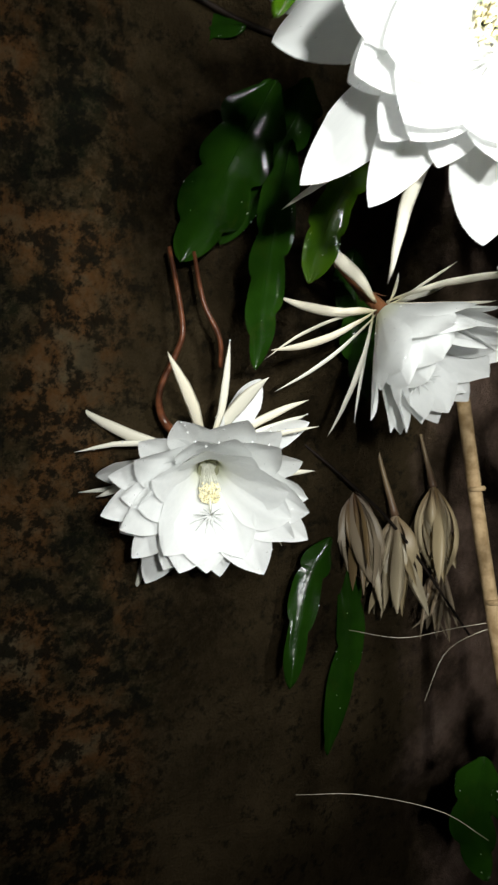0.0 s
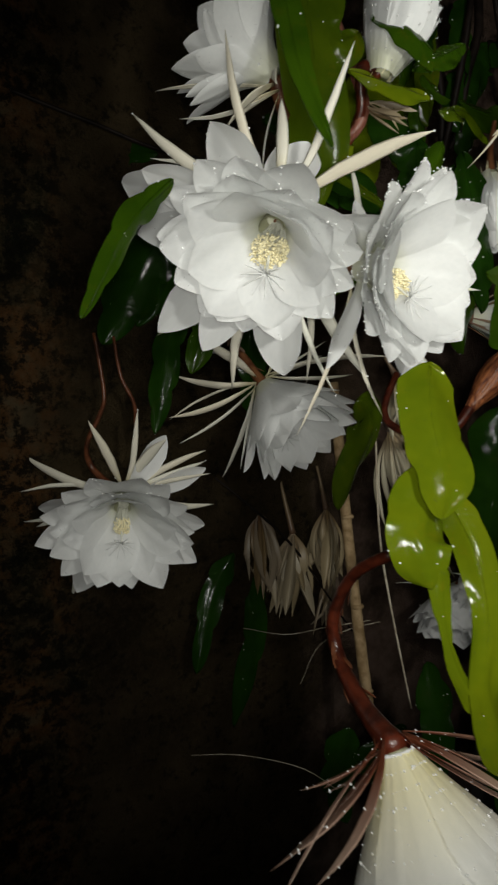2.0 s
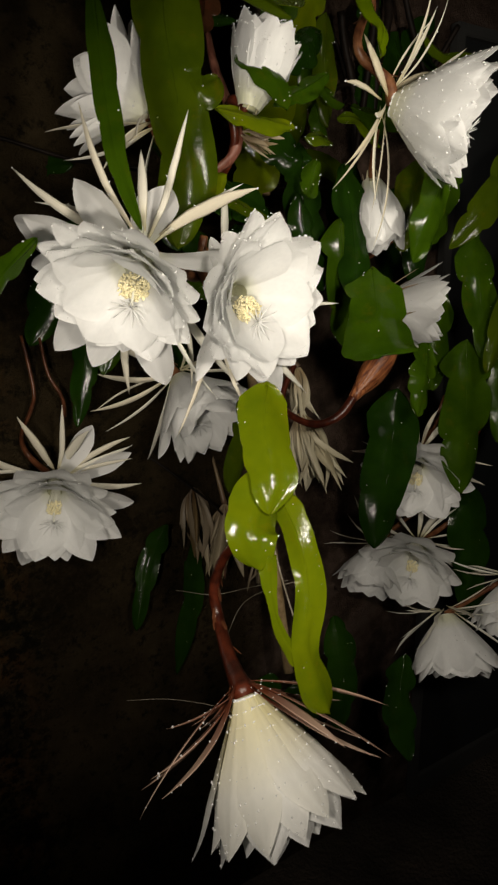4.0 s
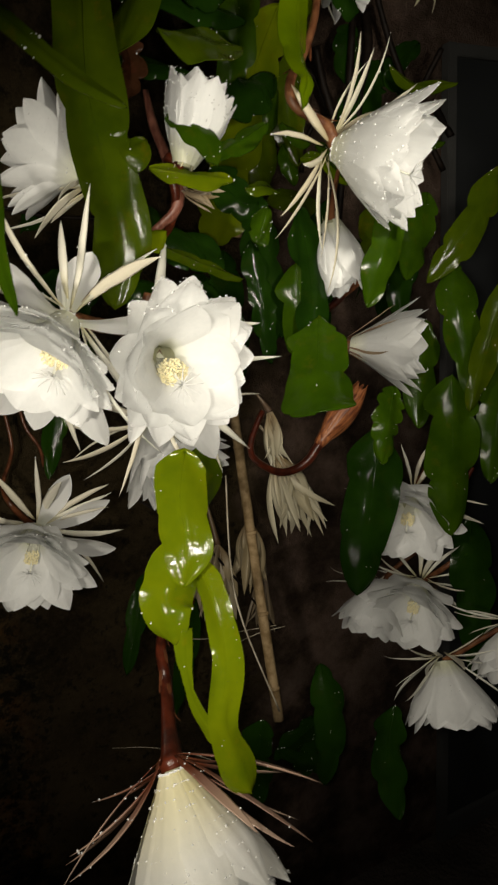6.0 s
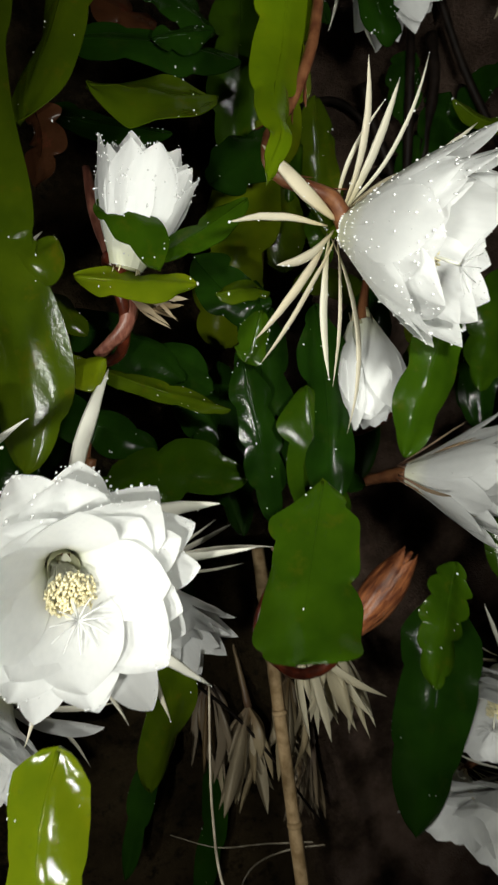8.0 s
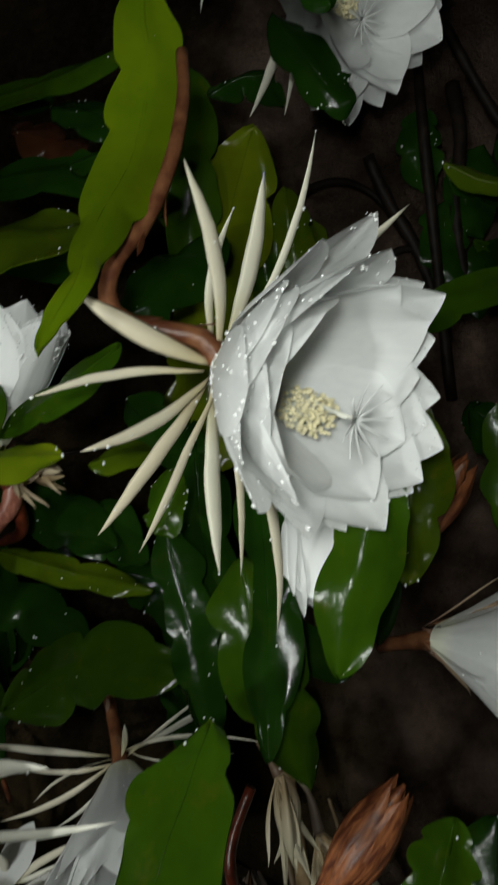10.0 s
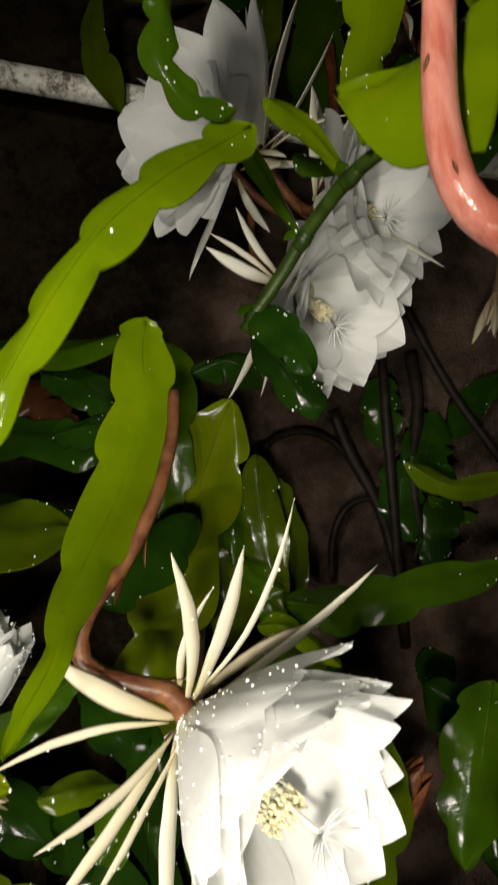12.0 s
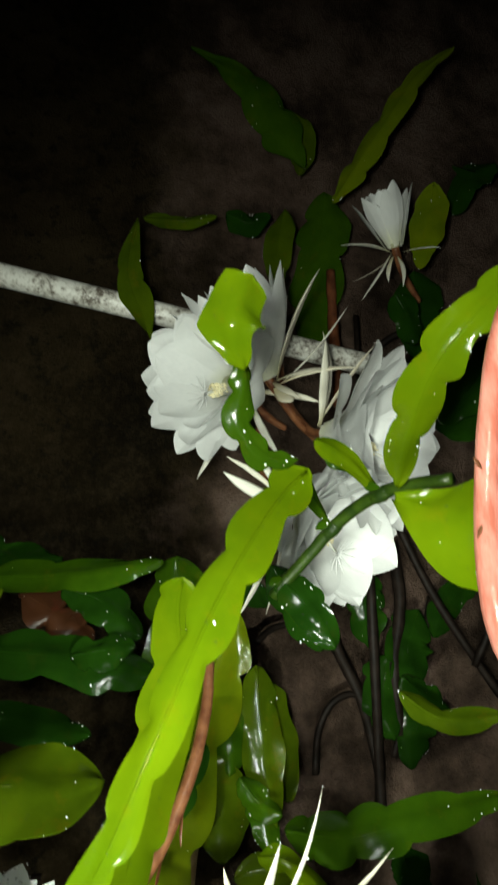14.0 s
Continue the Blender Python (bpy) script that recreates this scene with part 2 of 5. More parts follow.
# ---------------------------------------------------------------- builders
def part(name, bm, material, parent=None, label="", place=None, smooth=True):
    """Links a bmesh as ONE mesh object under a thing or a part, or as a thing."""
    me = bpy.data.meshes.new(name)
    bm.to_mesh(me)
    bm.free()
    return sheet(name, me, material, parent, label, place, smooth)


def sheet(name, me, material, parent=None, label="", place=None, smooth=True):
    if not me.materials:
        me.materials.append(material)
    if smooth:
        me.polygons.foreach_set("use_smooth", [True] * len(me.polygons))
    ob = new(name, me)
    if parent is not None:
        ob.parent = parent
    if place is not None:
        ob.matrix_local = place
    if label:
        tagged(ob, label)
    return ob


def spline(pts, count):
    """Points along a smooth line through pts."""
    p = [Vector(q) for q in pts]
    p = [2 * p[0] - p[1]] + p + [2 * p[-1] - p[-2]]
    out = []
    spans = len(p) - 3
    for i in range(count):
        u = i / (count - 1) * spans
        k = min(int(u), spans - 1)
        f = u - k
        a, b, c, d = p[k], p[k + 1], p[k + 2], p[k + 3]
        out.append(0.5 * ((2 * b) + (c - a) * f + (2 * a - 5 * b + 4 * c - d) * f * f + (3 * b - a - 3 * c + d) * f ** 3))
    return out


def frames(line):
    """A steady frame along a line: tangents and two sides."""
    out = []
    t = (line[1] - line[0]).normalized()
    side = t.orthogonal().normalized()
    for i, q in enumerate(line):
        a, b = line[max(i - 1, 0)], line[min(i + 1, len(line) - 1)]
        t = (b - a).normalized()
        side = (side - t * side.dot(t)).normalized()
        out.append((t, side, t.cross(side)))
    return out


def tube_mesh(pts, radii, count=18, ring=8, flat=1.0, lumps=0.0, seed=0):
    """A closed tapering tube along a smooth line; radii are spread over its length."""
    line = spline(pts, count)
    bm = bmesh.new()
    rows = []
    for i, (q, (t, s, b)) in enumerate(zip(line, frames(line))):
        u = i / (count - 1) * (len(radii) - 1)
        k = min(int(u), len(radii) - 2)
        r = radii[k] + (radii[k + 1] - radii[k]) * (u - k)
        row = []
        for j in range(ring):
            a = 2 * math.pi * j / ring
            w = r * (1 + lumps * noise.noise(Vector((i * 0.7, j * 1.3, seed))))
            row.append(bm.verts.new(q + s * math.cos(a) * w + b * math.sin(a) * w * flat))
        rows.append(row)
    for a, b in zip(rows, rows[1:]):
        for j in range(ring):
            bm.faces.new((a[j], a[(j + 1) % ring], b[(j + 1) % ring], b[j]))
    bm.faces.new(rows[0][::-1])
    bm.faces.new(rows[-1])
    return bm


def petal_mesh(key, length, width, start, end, cup, seed, tip=0.03, rows=15, cols=8):
    """A petal that leaves its foot along +z, leaning out along +x: broad above the middle, cupped, drawn to a short point,
    with a shallow groove along its middle, soft ridges and an uneven edge."""
    rng = random.Random(seed * 13 + 5)
    bm = bmesh.new()
    grid = []
    x = z = last = 0.0
    wave, skew, back = rng.uniform(0, 6), rng.uniform(-0.06, 0.06), rng.uniform(-4, 16)
    broadest, sharp, blunt = rng.uniform(0.58, 0.66), 2.3 - 6 * tip, min(0.95, 0.62 + 4 * tip)
    for i in range(rows + 1):
        s = 1 - (1 - i / rows) ** 1.45
        k = min(1, s / 0.6) if end - start > 24 else s
        th = radians(start + (end - start) * k * k * (3 - 2 * k) + back * max(0, (s - 0.72) / 0.28) ** 2)
        step = length * (s - last)
        last = s
        x += math.sin(th) * step
        z += math.cos(th) * step
        if s < broadest:
            u = s / broadest
            w = 0.30 + 0.70 * u * u * (3 - 2 * u)
        else:
            u = (s - broadest) / (1 - broadest)
            w = max(0, 1 - u ** sharp) ** blunt * (1 - 0.12 * u ** 6)
        w = max(width / 2 * w, width * 0.006)
        row = []
        for j in range(cols + 1):
            v = 2 * j / cols - 1
            edge = 1 + (0.07 * noise.noise(Vector((s * 9, 5.0 * (v > 0), seed + 0.5))) * min(1, 2 * s) if abs(v) == 1 else 0)
            rise = cup * w * (v * v - 0.3) + 0.07 * w * math.sin(5 * s + wave + 2 * v) * abs(v) * s
            rise += 0.022 * w * math.cos(9 * v + wave) - 0.05 * w * max(0, 1 - abs(v) * 4) + 0.05 * w * noise.noise(Vector((s * 4, v * 2, seed)))
            row.append(bm.verts.new((x - math.cos(th) * rise, v * w * edge + skew * length * s * s, z + math.sin(th) * rise)))
        grid.append(row)
    for a, b in zip(grid, grid[1:]):
        for j in range(cols):
            bm.faces.new((a[j], a[j + 1], b[j + 1], b[j]))
    me = bpy.data.meshes.new(key)
    bm.to_mesh(me)
    bm.free()
    return me


def sepal_mesh(key, length, width, start, end, curl, seed, thick=0.20):
    """A narrow fleshy sepal, round below and hollow above, drawn out to a point."""
    rng = random.Random(seed)
    bm = bmesh.new()
    rows, ring = 14, 8
    bow = rng.uniform(-0.22, 0.22)
    x = z = y = 0.0
    step = length / (rows - 1)
    body = []
    for i in range(rows):
        s = i / (rows - 1)
        th = radians(start + (end - start) * s + curl * s * s * s)
        if i:
            x += math.sin(th) * step
            z += math.cos(th) * step
            y += step * (bow * math.cos(math.pi * s) + rng.uniform(-0.06, 0.06))
        w = width / 2 * (0.26 * (1 - s) + 1.05 * math.sin(math.pi * min(1, s ** 1.15)) ** 0.85)
        w = max(w, width * 0.02)
        row = []
        for j in range(ring):
            a = 2 * math.pi * j / ring
            up = math.sin(a) * w * thick - (0.25 * w * math.cos(a) ** 2)
            row.append(bm.verts.new((x - math.cos(th) * up, y + math.cos(a) * w, z + math.sin(th) * up)))
        body.append(row)
    for a, b in zip(body, body[1:]):
        for j in range(ring):
            bm.faces.new((a[j], a[(j + 1) % ring], b[(j + 1) % ring], b[j]))
    bm.faces.new(body[0][::-1])
    bm.faces.new(body[-1])
    me = bpy.data.meshes.new(key)
    bm.to_mesh(me)
    bm.free()
    return me


LIBRARY = {}


def shared(maker, *key):
    if key not in LIBRARY:
        LIBRARY[key] = maker(*key)
    return LIBRARY[key]


def axis_frame(base, mouth, roll=0.0):
    """The frame of a flower: +z from its foot to its mouth."""
    z = (Vector(mouth) - Vector(base)).normalized()
    return Matrix.Translation(base) @ z.to_track_quat("Z", "Y").to_matrix().to_4x4() @ Matrix.Rotation(roll, 4, "Z")


def ball():
    """The corners and faces of a small ball."""
    bm = bmesh.new()
    bmesh.ops.create_icosphere(bm, subdivisions=1, radius=1)
    found = [v.co.copy() for v in bm.verts], [[v.index for v in f.verts] for f in bm.faces]
    bm.free()
    return found


BALL = ball()


def beads(name, places, material, parent, label):
    """Many small balls, each given by its place and its three half-axes, as one mesh."""
    verts, faces = [], []
    for q, (a, b, c) in places:
        first = len(verts)
        verts += [(q[0] + v.x * a, q[1] + v.y * b, q[2] + v.z * c) for v in BALL[0]]
        faces += [[first + k for k in f] for f in BALL[1]]
    me = bpy.data.meshes.new(name)
    me.from_pydata(verts, [], faces)
    return tagged(sheet(name, me, material, parent, label), kind="stuff")


def drops(spots, rng, parent, low=0.0004, high=0.0012):
    """Beads of water at places with normals, a few of them drawn out."""
    places = []
    for q, nrm in spots:
        r = low + (high - low) * rng.random() ** 2
        c = Vector(q) + Vector(nrm) * r * 0.3
        places.append((c, (r, r, r * rng.choice((0.9, 1.0, 1.0, 1.7)))))
    return beads("dew", places, DEW, parent, "beads of rain water, whitened for their glint")


def stalk(thing, pts, radii, material, bracts=0, bract_mat=None, seed=0, label=""):
    """A flower's tube with small pointed bracts lying along it."""
    inv = thing.matrix_world.inverted()
    local = [inv @ Vector(p) for p in pts[:-1]] + [Vector((0, 0, -0.004))]
    ob = part("tube", tube_mesh(local, radii, 26, 9, 1.0, 0.12, seed), material, thing, label)
    if bracts:
        rng = random.Random(seed + 5)
        line = spline(local, 40)
        fr = frames(line)
        for k in range(bracts):
            i = int(39 * (0.25 + 0.72 * (k + 0.5) / bracts))
            t, s, b = fr[i]
            a = rng.uniform(0, 6.28)
            out = s * math.cos(a) + b * math.sin(a)
            u = i / 39 * (len(radii) - 1)
            q = min(int(u), len(radii) - 2)
            r = radii[q] + (radii[q + 1] - radii[q]) * (u - q)
            m = Matrix((out, t.cross(out), t)).transposed().to_4x4()
            m.translation = line[i] + out * r * 0.85
            me = shared(sepal_mesh, "bract_" + bract_mat.name, 0.02, 0.0045, 12, 26, 8, 3 + k % 3)
            sheet("bract", me, bract_mat, ob, "", m)
    return ob


# how the petals lean: (start, end) for the inner, middle and outer rings
WIDE = ((9, 45), (11, 50), (15, 58))
FULL = ((9, 42), (12, 48), (17, 58))
BELL = ((30, 16), (34, 22), (40, 29))
NARROW = ((12, 4), (16, 12), (24, 22))
SHUT = ((16, -10), (20, -8), (26, -4))


def flower(label, base, mouth, size, rings, tube=(), radii=(0.004, 0.005, 0.006), sepals=15, spread=(70, 110), sepal_mat=None,
           tube_mat=None, seed=0, roll=0.0, dew=60, bracts=0, sepal_size=1.0, counts=(8, 9, 11), sepal_width=0.075, bract_mat=None, slim=1.0, tips=(), point=0.03, broad=(), stamen=0.47, droop=0.022, outer_mat=None, tuft=1.0, loose=1.0):
    """One blossom: rings of petals, long sepals, stamens, style and its curved tube."""
    rng = random.Random(seed)
    thing = new("flower")
    thing.matrix_world = axis_frame(base, mouth, roll)
    tagged(thing, label, "flower", "night-blooming cactus flowers")
    sepal_mat = sepal_mat or SEPAL
    spots = []
    above = thing.matrix_world.inverted().to_3x3() @ Vector((0, 0, 1))
    for ring, ((start, end), number, long, wide, cup) in enumerate(zip(rings, counts, (0.88, 0.98, 1.0), (0.58, 0.54, 0.44), (0.27, 0.24, 0.18))):
        for k in range(number):
            me = shared(petal_mesh, f"petal_{ring}", round(size * long, 4), round(size * wide * slim, 4), start, end, cup, 7 * ring + k % 4, point)
            turn = 2 * math.pi * (k + 0.5 * (ring % 2) + rng.uniform(-0.16, 0.16)) / number
            lean = rng.uniform(-2.5, 2.5) * loose
            m = Matrix.Rotation(turn, 4, "Z") @ Matrix.Translation((0.0085 + 0.0018 * ring, 0, 0.006 - 0.005 * ring))
            m = m @ pose(0, 0, 0, rng.uniform(-3, 3) * loose, lean, rng.uniform(-6, 6) * loose) @ Matrix.Scale(1 + rng.uniform(-0.07, 0.06) * loose, 4)
            sheet("petal", me if ring < 2 or not outer_mat else me.copy(), outer_mat if outer_mat and ring == 2 else PETAL, thing, "", m)
            if ring > 0 and dew:
                for _ in range(max(1, dew // 6)):
                    v = me.vertices[9 * int(15 * rng.random() ** (2.4 if dew > 300 else 1.4)) + rng.randrange(9)]
                    away = (m.to_3x3() @ v.normal).normalized()
                    if away.dot(Vector((v.co.x, v.co.y, -0.3))) < 0 and rng.random() < 0.8:
                        away = -away
                    spots.append((m @ v.co, away))
            if ring > 0 and dew >= 80:
                for at in [9 * row + col for row in range(6, 15) for col in (0, 8)]:
                    q = m @ me.vertices[at].co
                    if q.dot(above) > 0.42 * size and rng.random() < 0.75:
                        for _ in range(rng.choice((1, 2, 3))):
                            spots.append((q + Vector((rng.uniform(-1, 1), rng.uniform(-1, 1), rng.uniform(-1, 1))) * 0.002, above))
    for k in range(sepals):
        bend = rng.choice((-26, -12, 4, 16))
        lo = spread[0] + (spread[1] - spread[0]) * rng.random()
        me = shared(sepal_mesh, "sepal_" + sepal_mat.name, round(size * sepal_size * rng.choice((0.8, 0.95, 1.08)), 4),
                    round(size * sepal_width * rng.choice((0.8, 1.0, 1.5)), 4), round(lo / 12) * 12 - 16, round(lo / 12) * 12, bend, k % 3)
        m = Matrix.Rotation(2 * math.pi * (k + rng.uniform(-0.35, 0.35)) / sepals, 4, "Z") @ Matrix.Translation((0.010, 0, -0.008 - 0.010 * rng.random()))
        sheet("sepal", me, sepal_mat, thing, "", m)
    inv = thing.matrix_world.inverted()
    for k, q in enumerate(tips):
        foot = Vector((0, 0, -0.010 - 0.006 * (k % 2)))
        way = (inv @ Vector(q)) - foot
        side = Vector((way.x, way.y, 0)).normalized()
        foot += side * 0.009
        way = (inv @ Vector(q)) - foot
        z = way.normalized()
        x = (Vector((0, 0, -1)) - z * Vector((0, 0, -1)).dot(z)).normalized()
        me = shared(sepal_mesh, "sepal_" + sepal_mat.name, round(way.length * 1.01, 3), round(size * sepal_width * (1.45, 0.7, 0.95, 1.2, 0.8)[k % 5], 4), *((-14, 14), (10, -10), (-6, 6), (-20, 20))[k % 4], 0, k % 7)
        m = Matrix((x, z.cross(x), z)).transposed().to_4x4()
        m.translation = foot
        sheet("sepal", me, sepal_mat, thing, "", m)
        if dew > 100:
            for _ in range(7):
                v = me.vertices[rng.randrange(len(me.vertices))]
                spots.append((m @ v.co, (m.to_3x3() @ v.normal).normalized()))
    for k, q in enumerate(broad):
        foot = Vector((0, 0, -0.004))
        way = (inv @ Vector(q)) - foot
        z = way.normalized()
        x = (Vector((0, 0, -1)) - z * Vector((0, 0, -1)).dot(z)).normalized()
        m = Matrix((x, z.cross(x), z)).transposed().to_4x4()
        m.translation = foot
        me = shared(petal_mesh, "outer_petal", round(way.length, 3), round(way.length * (0.34, 0.26, 0.31, 0.28, 0.30, 0.32, 0.50, 0.50)[k % 8], 3), -14, 14, 0.3, 20 + k % 3, 0.045)
        sheet("petal", me, PETAL, thing, "", m)
        for _ in range(5):
            spots.append((m @ me.vertices[rng.randrange(60, 140)].co, Vector((0, 0, 1))))
    # throat, stamens, style: the stamens lie in a mass on the lower side of the throat, the style hangs out over them
    bm = bmesh.new()
    cup = [[bm.verts.new((math.cos(a) * r, math.sin(a) * r, z)) for a in (2 * math.pi * k / 16 for k in range(16))] for r, z in ((0.0080, -0.005), (0.0085, 0.001), (0.0092, 0.010), (0.0108, 0.022))]
    for a, b in zip(cup, cup[1:]):
        for k in range(16):
            bm.faces.new((a[k], a[(k + 1) % 16], b[(k + 1) % 16], b[k]))
    bm.faces.new(cup[0][::-1])
    part("receptacle", bm, THROAT, thing)
    reach = size * stamen
    down = inv.to_3x3() @ Vector((0, 0, -1))
    down = Vector((down.x, down.y, 0)).normalized() if Vector((down.x, down.y)).length > 0.15 else Vector((0, -1, 0))
    side = Vector((-down.y, down.x, 0))
    fil, tips = bmesh.new(), []
    for _ in range(round(330 * tuft)):
        a, r = rng.uniform(0, 6.28), math.sqrt(rng.random())
        h = reach * rng.uniform(0.72, 1.0)
        end = Vector((0, 0, h)) + down * (0.002 + 0.012 * h / reach + 0.008 * tuft * r * math.cos(a)) + side * 0.0105 * tuft * r * math.sin(a)
        start = down * 0.004 + side * 0.005 * r * math.sin(a) + Vector((0, 0, 0.004))
        d = (end - start).orthogonal().normalized() * 0.0003
        e = (end - start).cross(d).normalized() * 0.0003
        q = [fil.verts.new(w) for w in (start + d, start - d + e, start - d - e, end + d, end - d + e, end - d - e)]
        for i in range(3):
            fil.faces.new((q[i], q[(i + 1) % 3], q[3 + (i + 1) % 3], q[3 + i]))
        tips.append((end, (0.0011, 0.0011, 0.0021)))
    tagged(part("filament_tuft", fil, FILAMENT, thing), kind="stuff")
    beads("pollen", tips, ANTHER, thing, "yellow pollen-laden anthers")
    top = Vector((0, 0, reach * 1.3)) + down * droop
    style = part("style", tube_mesh([down * 0.004, down * droop * 0.4 + Vector((0, 0, reach * 0.6)), top], (0.0016, 0.0014, 0.0013), 8, 6), FILAMENT, thing)
    star = bmesh.new()
    for k in range(11):
        a = 2 * math.pi * k / 11
        o = Vector((math.cos(a), math.sin(a), 0.35))
        sub = tube_mesh([top, top + o * 0.010, top + o * 0.019 + Vector((0, 0, 0.002))], (0.0009, 0.0007, 0.0003), 4, 4)
        tmp = bpy.data.meshes.new("tmp")
        sub.to_mesh(tmp)
        sub.free()
        star.from_mesh(tmp)
        bpy.data.meshes.remove(tmp)
    part("stigma", star, PETAL, style, "white star-shaped stigma")
    if spots:
        drops(spots, rng, thing, 0.0003, 0.0012 if dew > 100 else 0.0010)
    if tube:
        stalk(thing, tube, radii, tube_mat or RED, bracts, bract_mat or tube_mat or RED, seed)
    return thing


def leaf(label, pts, width, material, face=(0.1, -1.0, 0.15), scallops=5, notch=0.26, fold=0.17, seed=0, dew=26, tip=0.45, foot=0.22, rib=True, name="leaf", twist=0.0, taper=0.0, shape=()):
    """A flat leaf-like stem: straight-sided lobes with a tooth at each notch, a thick midrib, a slight fold and water along the edge."""
    rng = random.Random(seed * 31 + 7)
    rows, cols = min(84, 26 + 12 * scallops), 8
    line = spline(pts, rows)
    bm = bmesh.new()
    front, back, rim = [], [], []
    ph = (rng.random(), rng.random())
    face = Vector(face).normalized()
    mids, skin = [], []
    for i, q in enumerate(line):
        s = i / (rows - 1)
        t = (line[min(i + 1, rows - 1)] - line[max(i - 1, 0)]).normalized()
        f = Matrix.Rotation(radians(twist) * (s - 0.5), 3, t) @ face
        side = t.cross(f).normalized()
        nrm = side.cross(t).normalized()
        prof = (1 - taper * s) * min(1, (s / foot) ** 0.55 if foot else 1)
        if shape:
            u = s * (len(shape) - 1)
            n = min(int(u), len(shape) - 2)
            prof *= shape[n] + (shape[n + 1] - shape[n]) * (u - n)
        if s > 1 - tip:
            k = (s - 1 + tip) / tip
            prof *= max(0.03, (max(0, 1 - k ** 1.9)) ** 0.62)
        fr, ba = [], []
        for j in range(cols + 1):
            v = 2 * j / cols - 1
            turn = s * scallops + ph[v > 0] + 0.35 * noise.noise(Vector((s * 4.0, 9.0 * (v > 0), seed + 3)))
            saw = turn % 1
            edge = 1 + notch * (1.2 * max(0.0, math.sin(math.pi * saw ** 1.7)) ** 0.5 - 1.0)
            h = width / 2 * prof * (1 + (edge - 1) * abs(v)) * (1 + 0.20 * noise.noise(Vector((s * 3.5, 4.0 * (v > 0), seed))))
            wave = 0.09 * width * math.sin(7 * s + 1.5 * v + seed) * v * abs(v)
            rise = -fold * abs(v) * width / 2 * prof + wave + 0.035 * width * noise.noise(Vector((s * 6, v * 2.5, seed)))
            thick = 0.0010 * (1 - 0.5 * v * v) + (0.0008 if j == cols // 2 else 0)
            c = q + side * v * h + nrm * rise
            fr.append(bm.verts.new(c + nrm * thick))
            ba.append(bm.verts.new(c - nrm * thick))
            if 1 < j < cols - 1 and rng.random() < 0.007:
                skin.append((c + nrm * thick, nrm))
            if j in (0, 1, cols - 1, cols):
                rim.append((c + nrm * thick, nrm, saw))
        mids.append(q + nrm * (0.0008 + 0.035 * width * noise.noise(Vector((s * 6, 0, seed)))))
        front.append(fr)
        back.append(ba)
    sharp = set()
    for a, b in zip(range(rows - 1), range(1, rows)):
        for j in range(cols):
            bm.faces.new((front[a][j], front[a][j + 1], front[b][j + 1], front[b][j]))
            bm.faces.new((back[b][j], back[b][j + 1], back[a][j + 1], back[a][j]))
        bm.faces.new((front[a][0], front[b][0], back[b][0], back[a][0]))
        bm.faces.new((front[b][cols], front[a][cols], back[a][cols], back[b][cols]))
        for u in (front, back):
            for j in (0, cols):
                sharp.add(frozenset((u[a][j], u[b][j])))
    for f, b in ((front[0], back[0]), (front[-1], back[-1])):
        for j in range(cols):
            bm.faces.new((f[j], f[j + 1], b[j + 1], b[j]))
    for e in bm.edges:
        if frozenset(e.verts) in sharp:
            e.smooth = False
    bmesh.ops.recalc_face_normals(bm, faces=bm.faces)
    thing = part(name, bm, material)
    tagged(thing, label, "leaf", "flat cactus leaves")
    if rib:
        k = [mids[i] for i in range(1, rows - 3, 4)]
        part("midrib", tube_mesh(k, (0.0019, 0.0015, 0.0008), 24, 6, 0.6), material, thing)
    spots = skin
    for _ in range(max(1, dew // 16)):
        at = rng.randrange(len(rim))
        for _ in range(rng.randrange(2, 7)):
            q, nrm, saw = rim[min(len(rim) - 1, max(0, at + rng.randrange(-14, 15)))]
            spots.append((q, nrm))
    drops(spots, rng, thing, 0.0003, 0.0010)
    return thing


def rod(name, label, category, pts, radii, material, count=24, ring=8, lumps=0.1, seed=0, flat=1.0, group=""):
    return tagged(part(name, tube_mesh(pts, radii, count, ring, flat, lumps, seed), material), label, category, group)


def withered(label, pts, size, material, seed, strips=26, tube_mat=None, wide=0.105):
    """A spent blossom that hangs shut: a shrivelled tube and a bunch of limp, creased strips."""
    rng = random.Random(seed)
    base, tipp = Vector(pts[-2]), Vector(pts[-1])
    thing = new("withered_flower")
    thing.matrix_world = axis_frame(base, tipp)
    tagged(thing, label, "dried flower", "spent flowers")
    for k in range(strips):
        me = shared(petal_mesh, "limp_" + material.name, round(size * rng.choice((0.62, 0.85, 1.0, 1.15)), 4), round(size * wide * rng.choice((0.6, 0.9, 1.5)), 4),
                    rng.choice((14, 28, 42)), rng.choice((-40, -26, -8, 12)), 1.3, k % 5, 0.10)
        m = Matrix.Rotation(6.283 * (k + rng.random()) / strips, 4, "Z") @ Matrix.Translation((0.004, 0, 0.003 * rng.random()))
        sheet("limp_petal", me, material, thing, "", m @ pose(0, 0, 0, rng.uniform(-16, 16), rng.uniform(-14, 8), rng.uniform(-70, 70)))
    inv = thing.matrix_world.inverted()
    part("tube", tube_mesh([inv @ Vector(p) for p in pts[:-1]], (0.002, 0.003, 0.006), 16, 7, 1, 0.3, seed), tube_mat or DRY_DARK, thing)
    return thing


